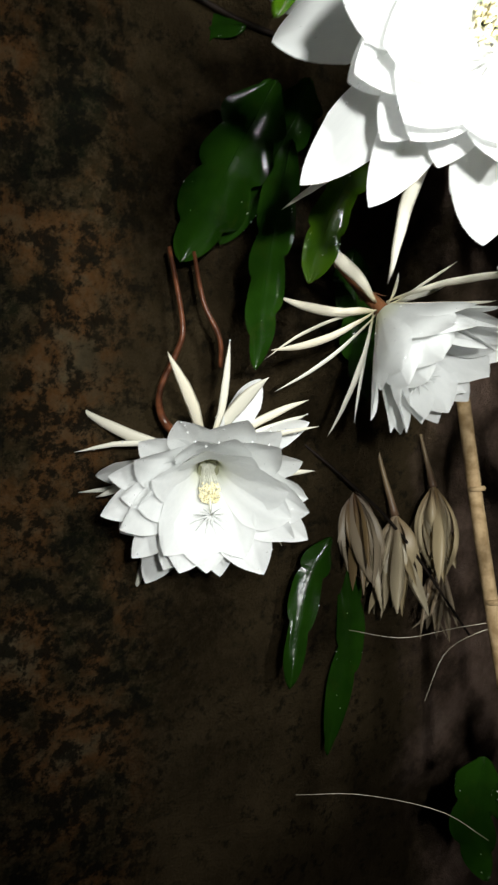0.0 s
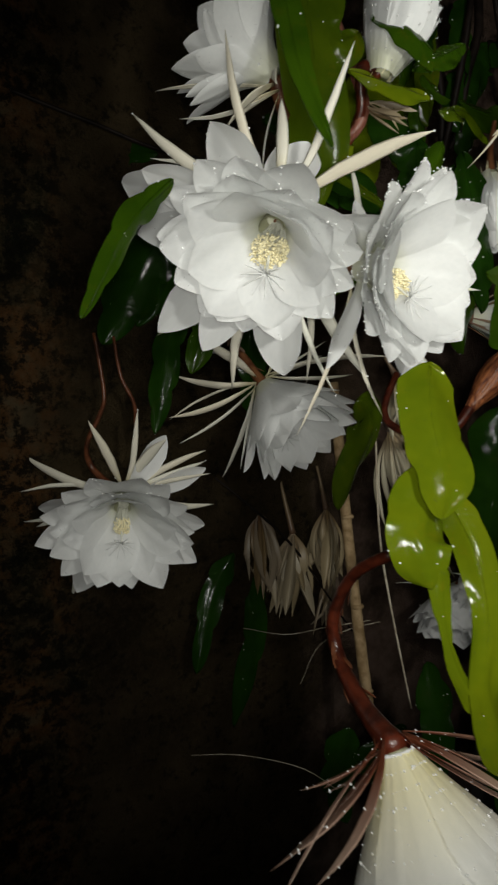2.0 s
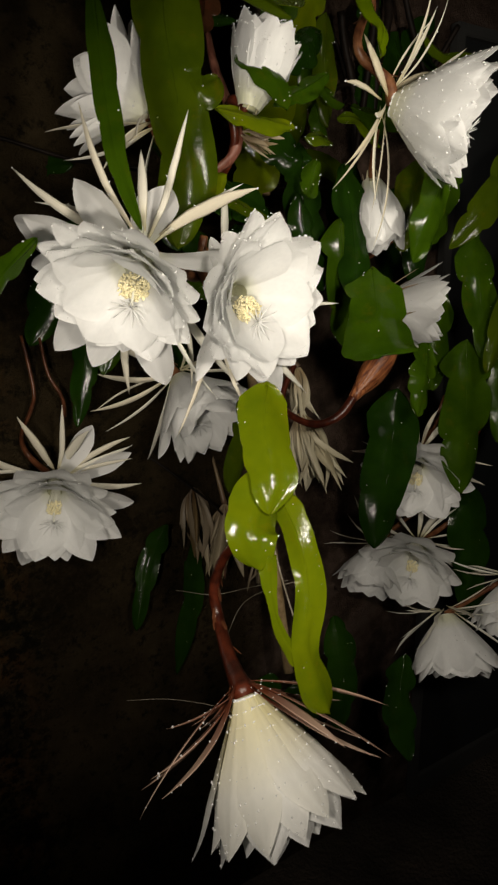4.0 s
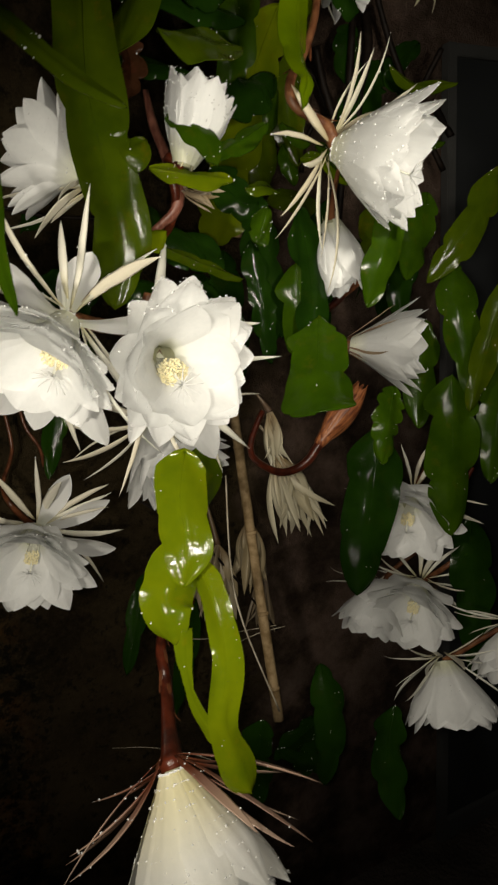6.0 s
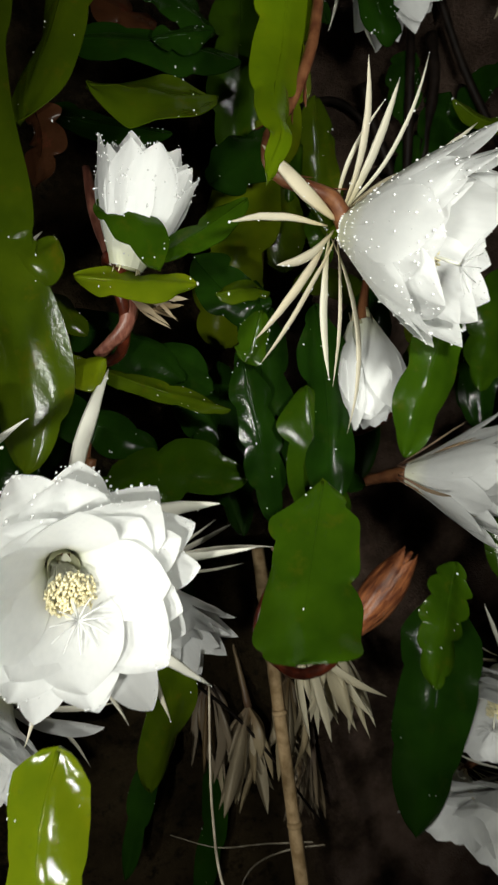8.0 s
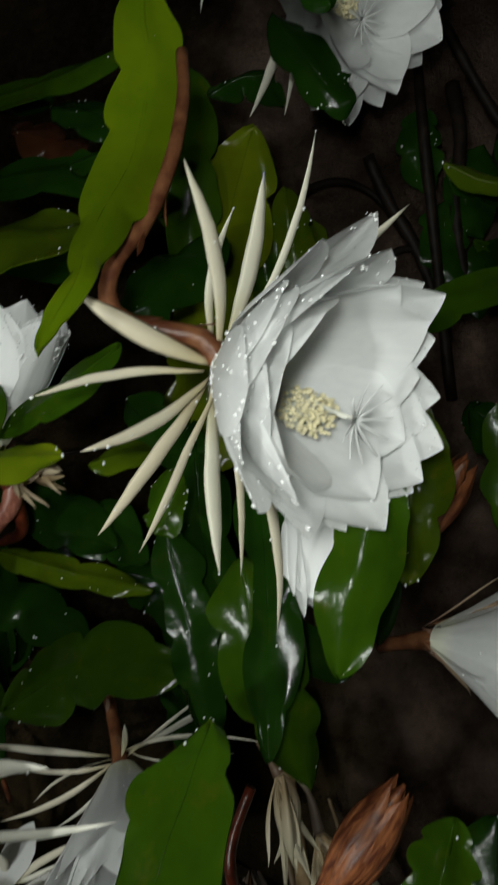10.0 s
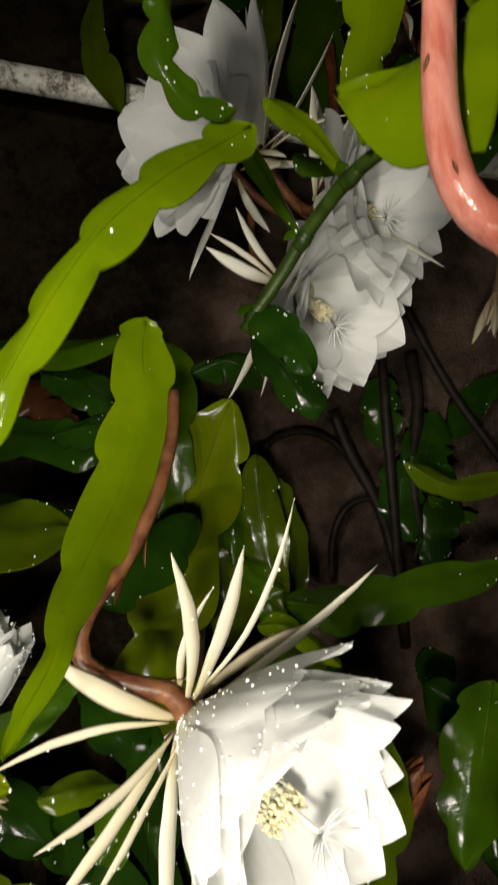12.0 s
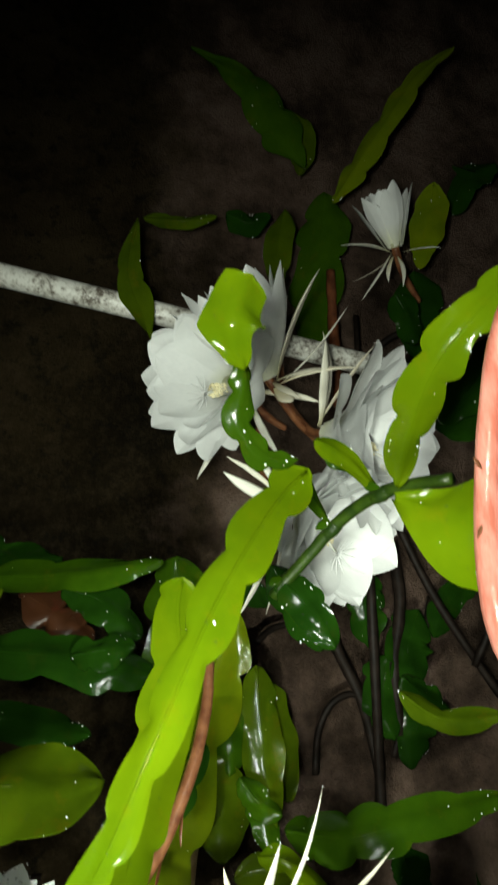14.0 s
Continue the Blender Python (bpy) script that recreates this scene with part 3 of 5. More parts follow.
def bud(label, pts, radii, body, seed=0, scales=9, mat=None):
    """A closed bud on its curved tube, wrapped in pointed scales."""
    thing = new("flower_bud")
    thing.matrix_world = Matrix.Translation(pts[0])
    tagged(thing, label, "bud", "closed buds")
    mat = mat or BUD
    inv = thing.matrix_world.inverted()
    local = [inv @ Vector(p) for p in pts]
    part("tube", tube_mesh(local[:-1], radii, 26, 9, 1, 0.15, seed), RED, thing)
    a, b = local[-2], local[-1]
    m = axis_frame(a, b)
    long = (b - a).length
    part("bud_body", tube_mesh([m @ Vector((0, 0, long * k)) for k in (-0.1, 0.25, 0.5, 0.75, 1.0)],
                               (radii[-1], body * 0.9, body, body * 0.55, 0.0012), 18, 12, 1, 0.18, seed), mat, thing)
    rng = random.Random(seed)
    for k in range(scales):
        me = shared(petal_mesh, "scale_" + mat.name, round(long * 0.94, 4), round(body * 1.35, 4), 22, -19, 0.35, k % 3, 0.15)
        r = Matrix.Rotation(6.283 * (k + 0.3 * rng.random()) / scales, 4, "Z")
        sheet("bud_scale", me, mat, thing, "", m @ r @ Matrix.Translation((radii[-1] * 0.9 + body * 0.12, 0, long * (0.02 + 0.08 * rng.random()))))
    return thing


# ---------------------------------------------------------------- the setting
WALL_FOOT, WALL_RUN = Vector((0.0, 0.775, 0.0)), Vector((0.8650, 0.5018, 0.0))
WALL_OUT = Vector((0.5018, -0.8650, 0.0))


def setting():
    bm = bmesh.new()
    bmesh.ops.create_grid(bm, x_segments=60, y_segments=60, size=15)
    for v in bm.verts:
        v.co.z = 0.02 * noise.noise(v.co * 1.7)
    tagged(part("ground", bm, ground_material()), "dark bare soil below the plants", "ground", kind="structure")
    bm = bmesh.new()
    nx, nz = 90, 50
    rows = []
    for k in range(nz + 1):
        row = []
        for i in range(nx + 1):
            u, z = -3.0 + 6.5 * i / nx, -0.1 + 3.6 * k / nz
            q = WALL_FOOT + WALL_RUN * u + Vector((0, 0, z))
            q += WALL_OUT * (0.006 * noise.noise(q * 3.0) + 0.003 * noise.noise(q * 14))
            row.append(bm.verts.new(q))
        rows.append(row)
    for a, b in zip(rows, rows[1:]):
        for i in range(nx):
            bm.faces.new((a[i], a[i + 1], b[i + 1], b[i]))
    bmesh.ops.solidify(bm, geom=bm.faces[:], thickness=0.15)
    bmesh.ops.recalc_face_normals(bm, faces=bm.faces)
    tagged(part("wall_north", bm, WALL), "old stained plaster wall, brown with grime and algae", "wall", kind="structure")


setting()


def wall_panel():
    """A dark grey board with a paler frame, upright against the wall."""
    turn = Matrix((WALL_RUN, -WALL_OUT, Vector((0, 0, 1)))).transposed().to_4x4()
    turn.translation = WALL_FOOT + WALL_RUN * 0.765 + WALL_OUT * 0.008
    thing = tagged(new("wall_panel"), "tall dark grey board with a paler frame against the wall", "board")
    thing.matrix_world = turn

    def bar(name, lo, hi, material, label=""):
        bm = bmesh.new()
        bmesh.ops.create_cube(bm, size=1)
        for v in bm.verts:
            v.co = Vector([(a + b) / 2 + c * (b - a) for a, b, c in zip(lo, hi, v.co)])
        bmesh.ops.bevel(bm, geom=bm.edges[:], offset=0.002, segments=2, affect="EDGES")
        part(name, bm, material, thing, label, None, False)

    for name, lo, hi in (("frame_stile", (0, -0.022, 0.0), (0.022, 0, 1.845)), ("frame_stile", (0.638, -0.022, 0.0), (0.66, 0, 1.845)),
                         ("frame_rail", (0.022, -0.021, 1.823), (0.638, 0, 1.845)), ("frame_rail", (0.022, -0.021, 0.0), (0.638, 0, 0.06))):
        bar(name, lo, hi, PANEL_FRAME, "pale grey painted frame")
    bar("panel", (0.022, -0.010, 0.06), (0.638, 0, 1.823), PANEL)


wall_panel()

# ---------------------------------------------------------------- white pipe on the wall
pipe = rod("pipe", "grimy white plastic pipe fixed along the wall", "pipe", PIPE_PTS, (0.0150, 0.0150, 0.0150), PIPE, 30, 20, 0.0)
for k in range(9):
    bm = bmesh.new()
    bmesh.ops.create_cube(bm, size=1)
    q = Vector(PIPE_PTS[0]).lerp(Vector(PIPE_PTS[1]), 0.13 + 0.016 * k)
    run = (Vector(PIPE_PTS[1]) - Vector(PIPE_PTS[0])).normalized()
    out = (WALL_OUT - run * WALL_OUT.dot(run)).normalized()
    m = Matrix((run, out, run.cross(out))).transposed().to_4x4()
    m.translation = q + out * 0.0150
    bmesh.ops.scale(bm, vec=(0.0042, 0.0012, 0.005 if k % 3 else 0.0065), verts=bm.verts)
    part("printed_mark", bm, INK, pipe, "", m, False)

# ---------------------------------------------------------------- flowers low on the wall
flower("wide-open dewy white cactus flower hanging near the wall", (-0.043, 0.648, 1.081), (-0.0325, 0.558, 1.043), 0.122, ((12, 42), (15, 47), (19, 54)),
       tube=[(-0.082, 0.678, 1.296), (-0.073, 0.671, 1.250), (-0.068, 0.665, 1.211), (-0.076, 0.667, 1.187), (-0.094, 0.667, 1.147), (-0.088, 0.676, 1.112), (-0.043, 0.648, 1.081)], radii=(0.0024, 0.0028, 0.0034, 0.006),
       sepals=2, spread=(70, 125), seed=1, roll=0.4, slim=0.85, stamen=0.42, counts=(9, 11, 13), point=0.05,
       broad=[(0.017, 0.662, 1.161), (0.071, 0.674, 1.109), (0.065, 0.680, 1.016), (-0.169, 0.664, 1.048), (-0.107, 0.636, 0.940), (-0.073, 0.619, 0.967), (-0.038, 0.611, 0.983), (-0.127, 0.616, 1.004), (-0.007, 0.602, 0.993)], dew=110, tube_mat=UMBER,
       tips=[(-0.187, 0.677, 1.131), (-0.180, 0.651, 1.089), (-0.181, 0.663, 1.039), (-0.076, 0.606, 1.190), (-0.019, 0.628, 1.200), (0.019, 0.622, 1.165), (0.071, 0.654, 1.113), (0.066, 0.696, 1.121), (0.075, 0.706, 1.053), (0.038, 0.693, 0.975), (-0.135, 0.703, 0.911)])
flower("white bell-shaped cactus flower seen from its side, long pale sepals", (0.146, 0.680, 1.227), (0.203, 0.614, 1.154), 0.120, ((24, 20), (29, 28), (34, 36)),
       tube=[(0.092, 0.737, 1.338), (0.098, 0.730, 1.292), (0.122, 0.706, 1.256), (0.146, 0.680, 1.227)], radii=(0.005, 0.006, 0.008), sepals=3, spread=(60, 120),
       seed=2, tube_mat=TAN, bracts=5, bract_mat=SEPAL_BROWN, dew=40, sepal_width=0.06, counts=(8, 11, 13), slim=0.85, point=0.06,
       tips=[(0.028, 0.642, 1.242), (0.016, 0.673, 1.184), (0.030, 0.687, 1.146), (0.089, 0.698, 1.094), (0.157, 0.685, 1.272), (0.310, 0.682, 1.270), (0.232, 0.727, 1.288), (0.268, 0.699, 1.242), (0.081, 0.659, 1.229), (0.113, 0.680, 1.114)])

rod("stalk", "thin red-brown stalk hanging against the wall", "stalk", [(-0.057, 0.682, 1.292), (-0.047, 0.673, 1.241), (-0.031, 0.677, 1.204), (-0.030, 0.682, 1.173)], (0.0022, 0.0026, 0.0028), UMBER, 18, 8, 0.15, 5)

# ---------------------------------------------------------------- the two large flowers in front
flower("large wide-open white cactus flower with creamy throat and yellow stamens", (0.142, 0.386, 1.400), (0.118, 0.324, 1.348), 0.101, WIDE,
       tube=[(0.202, 0.510, 1.409), (0.189, 0.502, 1.377), (0.166, 0.460, 1.388), (0.142, 0.386, 1.400)], radii=(0.005, 0.006, 0.009), sepals=0, seed=3, slim=1.0, stamen=0.40, tuft=1.55, counts=(8, 10, 13), point=0.035,
       broad=[(0.136, 0.408, 1.463), (0.032, 0.422, 1.293), (0.142, 0.413, 1.254), (0.075, 0.408, 1.279), (0.009, 0.435, 1.381), (-0.012, 0.432, 1.427), (0.082, 0.357, 1.461), (0.169, 0.405, 1.469), (0.023, 0.377, 1.427), (0.258, 0.405, 1.386)],
       dew=200, sepal_width=0.078, tube_mat=TAN, sepal_size=1.38,
       tips=[(0.018, 0.399, 1.480), (0.032, 0.426, 1.455), (0.096, 0.355, 1.527), (0.144, 0.400, 1.498), (0.194, 0.342, 1.518), (0.254, 0.330, 1.452), (0.240, 0.372, 1.461), (0.023, 0.492, 1.292), (0.100, 0.483, 1.241), (0.182, 0.473, 1.252), (0.234, 0.442, 1.257), (0.208, 0.460, 1.237)])
flower("large wide-open white cactus flower beside its twin, petals beaded with water", (0.222, 0.411, 1.361), (0.281, 0.341, 1.352), 0.102, ((9, 44), (11, 49), (15, 56)),
       tube=[(0.197, 0.514, 1.422), (0.192, 0.506, 1.390), (0.205, 0.454, 1.366), (0.222, 0.411, 1.361)], radii=(0.005, 0.006, 0.009), sepals=0, seed=4, slim=1.0, stamen=0.40, tuft=1.55, counts=(8, 10, 13), point=0.035, broad=[(0.213, 0.395, 1.416), (0.196, 0.390, 1.269), (0.283, 0.396, 1.250)],
       dew=200, sepal_width=0.075, tube_mat=TAN, sepal_size=1.3,
       tips=[(0.222, 0.525, 1.482), (0.246, 0.427, 1.224), (0.281, 0.432, 1.229), (0.311, 0.440, 1.248), (0.350, 0.467, 1.346), (0.328, 0.452, 1.383), (0.167, 0.414, 1.208)])
flower("white cactus flower hanging down on a curved red stalk, pinkish sepals", (0.236, 0.256, 0.987), (0.270, 0.202, 0.899), 0.132, ((24, 18), (27, 24), (30, 31)),
       tube=[(0.247, 0.351, 1.115), (0.218, 0.375, 1.086), (0.202, 0.384, 1.041), (0.206, 0.375, 1.005), (0.219, 0.319, 0.990), (0.236, 0.256, 0.987)],
       radii=(0.0055, 0.0055, 0.006, 0.0065, 0.008, 0.012), sepals=0, spread=(36, 80), sepal_mat=SEPAL_PINK, outer_mat=PETAL_CREAM, seed=5, bracts=12, dew=420, tube_mat=RED,
       bract_mat=UMBER, sepal_width=0.066, slim=0.80, sepal_size=0.8, counts=(8, 12, 16), point=0.09, loose=1.35,
       tips=[(0.138, 0.219, 0.920), (0.139, 0.189, 0.922), (0.181, 0.268, 0.950), (0.165, 0.167, 0.958), (0.346, 0.181, 0.982), (0.372, 0.262, 0.975), (0.349, 0.244, 0.948), (0.280, 0.310, 0.957), (0.150, 0.205, 0.945), (0.362, 0.205, 0.966), (0.335, 0.300, 0.950), (0.186, 0.285, 0.930), (0.160, 0.245, 0.965), (0.318, 0.190, 0.990)])

# ---------------------------------------------------------------- flowers in the middle
flower("wet white cactus flower on a curved brown stalk", (0.424, 0.551, 1.567), (0.513, 0.517, 1.536), 0.113, ((31, 21), (34, 25), (38, 29)),
       tube=[(0.409, 0.591, 1.772), (0.408, 0.583, 1.740), (0.401, 0.567, 1.701), (0.388, 0.548, 1.665), (0.376, 0.527, 1.642), (0.371, 0.519, 1.620), (0.380, 0.522, 1.605), (0.399, 0.532, 1.596), (0.413, 0.543, 1.588), (0.420, 0.551, 1.566)],
       radii=(0.0040, 0.0046, 0.0050, 0.0054, 0.0060, 0.0078), sepals=0, spread=(70, 128), seed=6, point=0.06, stamen=0.60, droop=0.011, tuft=1.3, slim=0.98, counts=(9, 11, 13), dew=420, tube_mat=TAN, bracts=9, bract_mat=UMBER, sepal_mat=SEPAL_TAN, sepal_width=0.066, sepal_size=1.0,
       tips=[(0.374, 0.490, 1.621), (0.351, 0.470, 1.573), (0.382, 0.464, 1.538), (0.358, 0.488, 1.492), (0.350, 0.530, 1.472), (0.399, 0.532, 1.458), (0.401, 0.556, 1.449), (0.411, 0.574, 1.405),
             (0.449, 0.502, 1.667), (0.453, 0.527, 1.646), (0.466, 0.550, 1.664), (0.491, 0.578, 1.688), (0.525, 0.614, 1.641), (0.490, 0.604, 1.615)])
flower("half-open white cactus flower pointing up behind a leaf", (0.252, 0.520, 1.561), (0.270, 0.529, 1.619), 0.090, ((14, 2), (18, 8), (24, 14)),
       tube=[(0.182, 0.567, 1.482), (0.215, 0.563, 1.491), (0.235, 0.542, 1.527), (0.232, 0.530, 1.567), (0.252, 0.520, 1.561)], radii=(0.004, 0.005, 0.006, 0.007), sepals=5,
       spread=(8, 40), seed=8, dew=80, tube_mat=RED, sepal_width=0.07, point=0.06)
rod("flower_stalk", "thick pinkish-brown stalk of a spent flower, ridged and bent", "flower stalk", [(0.206, 0.565, 1.649), (0.214, 0.555, 1.608), (0.230, 0.546, 1.565), (0.239, 0.545, 1.537), (0.232, 0.544, 1.513), (0.205, 0.541, 1.492)],
    (0.0035, 0.0062, 0.0075, 0.0080, 0.0070, 0.0055), PINK_BROWN, 30, 10, 0.22, 31, 0.7)
flower("white cactus flower pointing up behind the large leaf, brownish foot", (0.140, 0.508, 1.553), (0.062, 0.516, 1.610), 0.092, ((12, 34), (17, 46), (24, 60)), slim=0.78,
       tube=[(0.168, 0.522, 1.479), (0.156, 0.521, 1.516), (0.140, 0.508, 1.553)], radii=(0.005, 0.007, 0.009), sepals=3, spread=(60, 120), seed=7, dew=60, tube_mat=TAN, sepal_width=0.10, point=0.05,
       tips=[(0.096, 0.448, 1.487), (0.054, 0.469, 1.497), (0.046, 0.506, 1.563), (0.102, 0.484, 1.504), (0.026, 0.497, 1.534)], broad=[(0.055, 0.486, 1.525), (0.077, 0.492, 1.581)])
flower("closed white cactus flower hanging limp among leaves", (0.419, 0.653, 1.492), (0.427, 0.608, 1.396), 0.098, SHUT,
       tube=[(0.433, 0.693, 1.567), (0.423, 0.673, 1.527), (0.419, 0.653, 1.492)], radii=(0.003, 0.004, 0.006), sepals=6, spread=(10, 40), seed=9, dew=10, tube_mat=TAN, counts=(5, 6, 5))
flower("white bell-shaped cactus flower with brown sepals, pointing sideways", (0.454, 0.767, 1.323), (0.559, 0.741, 1.313), 0.120, ((18, 16), (23, 26), (28, 36)),
       tube=[(0.393, 0.779, 1.312), (0.423, 0.773, 1.319), (0.454, 0.767, 1.323)], radii=(0.006, 0.007, 0.010), sepals=16, spread=(14, 46), sepal_width=0.038, sepal_mat=SEPAL_BROWN, seed=10, dew=20,
       tube_mat=TAN, sepal_size=0.8, slim=0.72, point=0.07, counts=(5, 6, 8))

# ---------------------------------------------------------------- cluster low on the other side
flower("white cactus flower half hidden by a dark leaf", (0.548, 0.805, 1.059), (0.514, 0.710, 1.020), 0.108, FULL, tube=[(0.606, 0.856, 1.160), (0.586, 0.851, 1.105), (0.548, 0.805, 1.059)],
       sepals=14, spread=(70, 120), seed=11, dew=20, tube_mat=TAN, sepal_width=0.06)
flower("white cactus flower in a crowded cluster, pale thin sepals", (0.570, 0.857, 0.870), (0.529, 0.773, 0.835), 0.116, FULL, tube=[(0.685, 0.887, 0.942), (0.627, 0.889, 0.890), (0.570, 0.857, 0.870)],
       sepals=16, spread=(70, 130), seed=12, dew=20, tube_mat=TAN, sepal_width=0.055)
flower("white cactus flower at the edge of the crowded cluster", (0.498, 0.886, 0.851), (0.474, 0.840, 0.795), 0.096, BELL, tube=[(0.596, 0.933, 0.915), (0.541, 0.918, 0.879), (0.498, 0.886, 0.851)],
       sepals=15, spread=(60, 130), seed=13, dew=10, tube_mat=TAN, sepal_width=0.055)
flower("white bell-shaped cactus flower hanging below the cluster", (0.584, 0.709, 0.801), (0.588, 0.665, 0.743), 0.112, BELL, tube=[(0.682, 0.741, 0.846), (0.627, 0.729, 0.820), (0.584, 0.709, 0.801)],
       sepals=16, spread=(60, 110), seed=14, dew=40, tube_mat=TAN, sepal_width=0.055)
flower("white cactus flower with long thin sepals beside the cluster", (0.702, 0.725, 0.855), (0.684, 0.679, 0.800), 0.10, BELL, tube=[(0.774, 0.765, 0.907), (0.737, 0.754, 0.876), (0.702, 0.725, 0.855)],
       sepals=16, spread=(75, 120), seed=15, dew=10, tube_mat=TAN, sepal_width=0.055)

# ---------------------------------------------------------------- flowers at the top
flower("white cactus flower with pointed petals below a dark green stem", (0.431, 0.823, 1.913), (0.504, 0.783, 1.861), 0.120, FULL, tube=[(0.386, 0.850, 2.022), (0.390, 0.841, 1.964), (0.431, 0.823, 1.913)],
       sepals=0, spread=(80, 120), seed=16, dew=60, point=0.04, slim=0.92, counts=(7, 9, 12), tube_mat=TAN, sepal_width=0.07,
       tips=[(0.373, 0.750, 1.948), (0.372, 0.767, 1.971), (0.399, 0.774, 1.991), (0.377, 0.756, 1.798), (0.398, 0.785, 1.800), (0.441, 0.805, 1.779), (0.424, 0.795, 1.799)])
flower("white cactus flower behind a dark green stem, petals spread", (0.474, 0.836, 1.995), (0.556, 0.800, 1.968), 0.128, FULL, tube=[(0.415, 0.881, 2.129), (0.420, 0.864, 2.061), (0.446, 0.858, 2.012), (0.474, 0.836, 1.995)],
       sepals=0, spread=(75, 120), seed=17, dew=90, point=0.04, slim=0.92, counts=(7, 9, 12), tube_mat=TAN, sepal_width=0.08,
       tips=[(0.496, 0.765, 2.079), (0.543, 0.782, 2.070), (0.580, 0.837, 1.901), (0.489, 0.809, 2.112)])
flower("white cactus flower turned to the wall, broad bluish-white petals", (0.380, 0.806, 2.060), (0.358, 0.732, 2.058), 0.112, FULL, tube=[(0.417, 0.861, 2.019), (0.401, 0.843, 2.032), (0.380, 0.806, 2.060)],
       sepals=5, spread=(80, 120), seed=18, dew=10, tube_mat=TAN, sepal_width=0.08)
flower("white cactus flower pointing up and aside, long cream sepals behind it", (0.416, 0.800, 2.068), (0.400, 0.756, 2.140), 0.126, ((18, 2), (28, 12), (36, 22)), tube=[(0.451, 0.876, 2.002), (0.436, 0.845, 2.022), (0.416, 0.800, 2.068)],
       sepals=0, spread=(75, 115), seed=19, dew=40, tube_mat=TAN, sepal_width=0.085, slim=0.85, point=0.09, counts=(5, 7, 8),
       tips=[(0.501, 0.734, 2.150), (0.527, 0.742, 2.102), (0.490, 0.752, 2.045), (0.525, 0.784, 2.052), (0.460, 0.768, 2.022), (0.447, 0.784, 2.024)])
flower("small half-open white cactus flower high in the plant", (0.576, 0.957, 2.288), (0.571, 0.932, 2.339), 0.080, NARROW, tube=[(0.597, 1.022, 2.225), (0.582, 0.988, 2.255), (0.576, 0.957, 2.288)],
       sepals=3, spread=(80, 150), seed=20, slim=0.7, counts=(5, 6, 6), dew=10, tube_mat=TAN, sepal_width=0.07, tips=[(0.509, 0.896, 2.271), (0.515, 0.910, 2.219), (0.525, 0.919, 2.195), (0.561, 0.945, 2.227)])

# ---------------------------------------------------------------- buds and spent flowers
bud("red-brown closed bud on a strongly curved stalk", [(0.314, 0.647, 1.250), (0.297, 0.631, 1.212), (0.3007, 0.6175, 1.1887), (0.335, 0.591, 1.176), (0.369, 0.582, 1.188), (0.3950, 0.5881, 1.2192), (0.4530, 0.6192, 1.2850)],
    (0.0042, 0.0048, 0.0055, 0.0068), 0.0150, 1, scales=14)
bud("brown pointed bud with dry scales", [(0.392, 0.772, 1.372), (0.412, 0.775, 1.378), (0.432, 0.770, 1.392), (0.4446, 0.768, 1.408), (0.5032, 0.7601, 1.4746)], (0.004, 0.005, 0.007), 0.016, 2, mat=BUD)
bud("small dark brown bud among leaves", [(0.641, 0.777, 1.115), (0.626, 0.770, 1.091), (0.614, 0.765, 1.075), (0.582, 0.748, 1.018)], (0.003, 0.004, 0.006), 0.017, 3)
DRY_LABEL = "spent straw-coloured flower hanging limp and dry"
withered(DRY_LABEL, [(0.127, 0.893, 1.114), (0.138, 0.884, 1.057), (0.144, 0.864, 0.998), (0.147, 0.826, 0.889)], 0.125, DRY_DARK, 1)
withered(DRY_LABEL, [(0.172, 0.888, 1.089), (0.187, 0.877, 1.024), (0.203, 0.857, 0.961), (0.200, 0.821, 0.865)], 0.125, DRY, 2)
withered(DRY_LABEL, [(0.246, 0.904, 1.069), (0.254, 0.899, 1.035), (0.262, 0.882, 0.996), (0.256, 0.846, 0.897)], 0.12, DRY, 3)
withered(DRY_LABEL, [(0.267, 0.924, 0.941), (0.280, 0.919, 0.915), (0.283, 0.903, 0.875), (0.271, 0.870, 0.794)], 0.10, DRY_DARK, 4)
withered("spent cream flower with limp petals beside a cane", [(0.299, 0.737, 1.214), (0.316, 0.734, 1.190), (0.327, 0.720, 1.163), (0.359, 0.696, 1.068)], 0.125, DRY_PALE, 5, 24)
withered("spent cream flower lying behind a bud", [(0.305, 0.683, 1.268), (0.314, 0.682, 1.255), (0.322, 0.680, 1.242), (0.335, 0.670, 1.172)], 0.075, DRY_PALE, 6, 16)
withered("dried pale flower hanging by the wall", [(0.634, 0.979, 1.959), (0.629, 0.981, 1.933), (0.622, 0.983, 1.908), (0.608, 0.977, 1.848)], 0.055, DRY_PALE, 8, 16)
withered("dried yellowish flower remains on a pink stalk", [(0.217, 0.555, 1.502), (0.232, 0.550, 1.516), (0.242, 0.546, 1.537), (0.280, 0.539, 1.526)], 0.045, DRY, 7, 14)

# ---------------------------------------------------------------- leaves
G, D, M, O, Y = "wet green flat cactus leaf with scalloped edges", "glossy cactus leaf, deep green with shade in its colour", "bright lime-green cactus leaf, thick midrib", "olive-green cactus leaf, wet and mottled", "young yellow-green cactus leaf with notched edges"
SEED = iter(range(1, 400))


def lf(kind, width, pts, **more):
    mat = {G: LEAF, D: LEAF_SHADED, M: LEAF_LIME, O: LEAF_OLIVE, Y: LEAF_YOUNG}[kind]
    return leaf(kind, pts, width, mat, seed=next(SEED), **more)


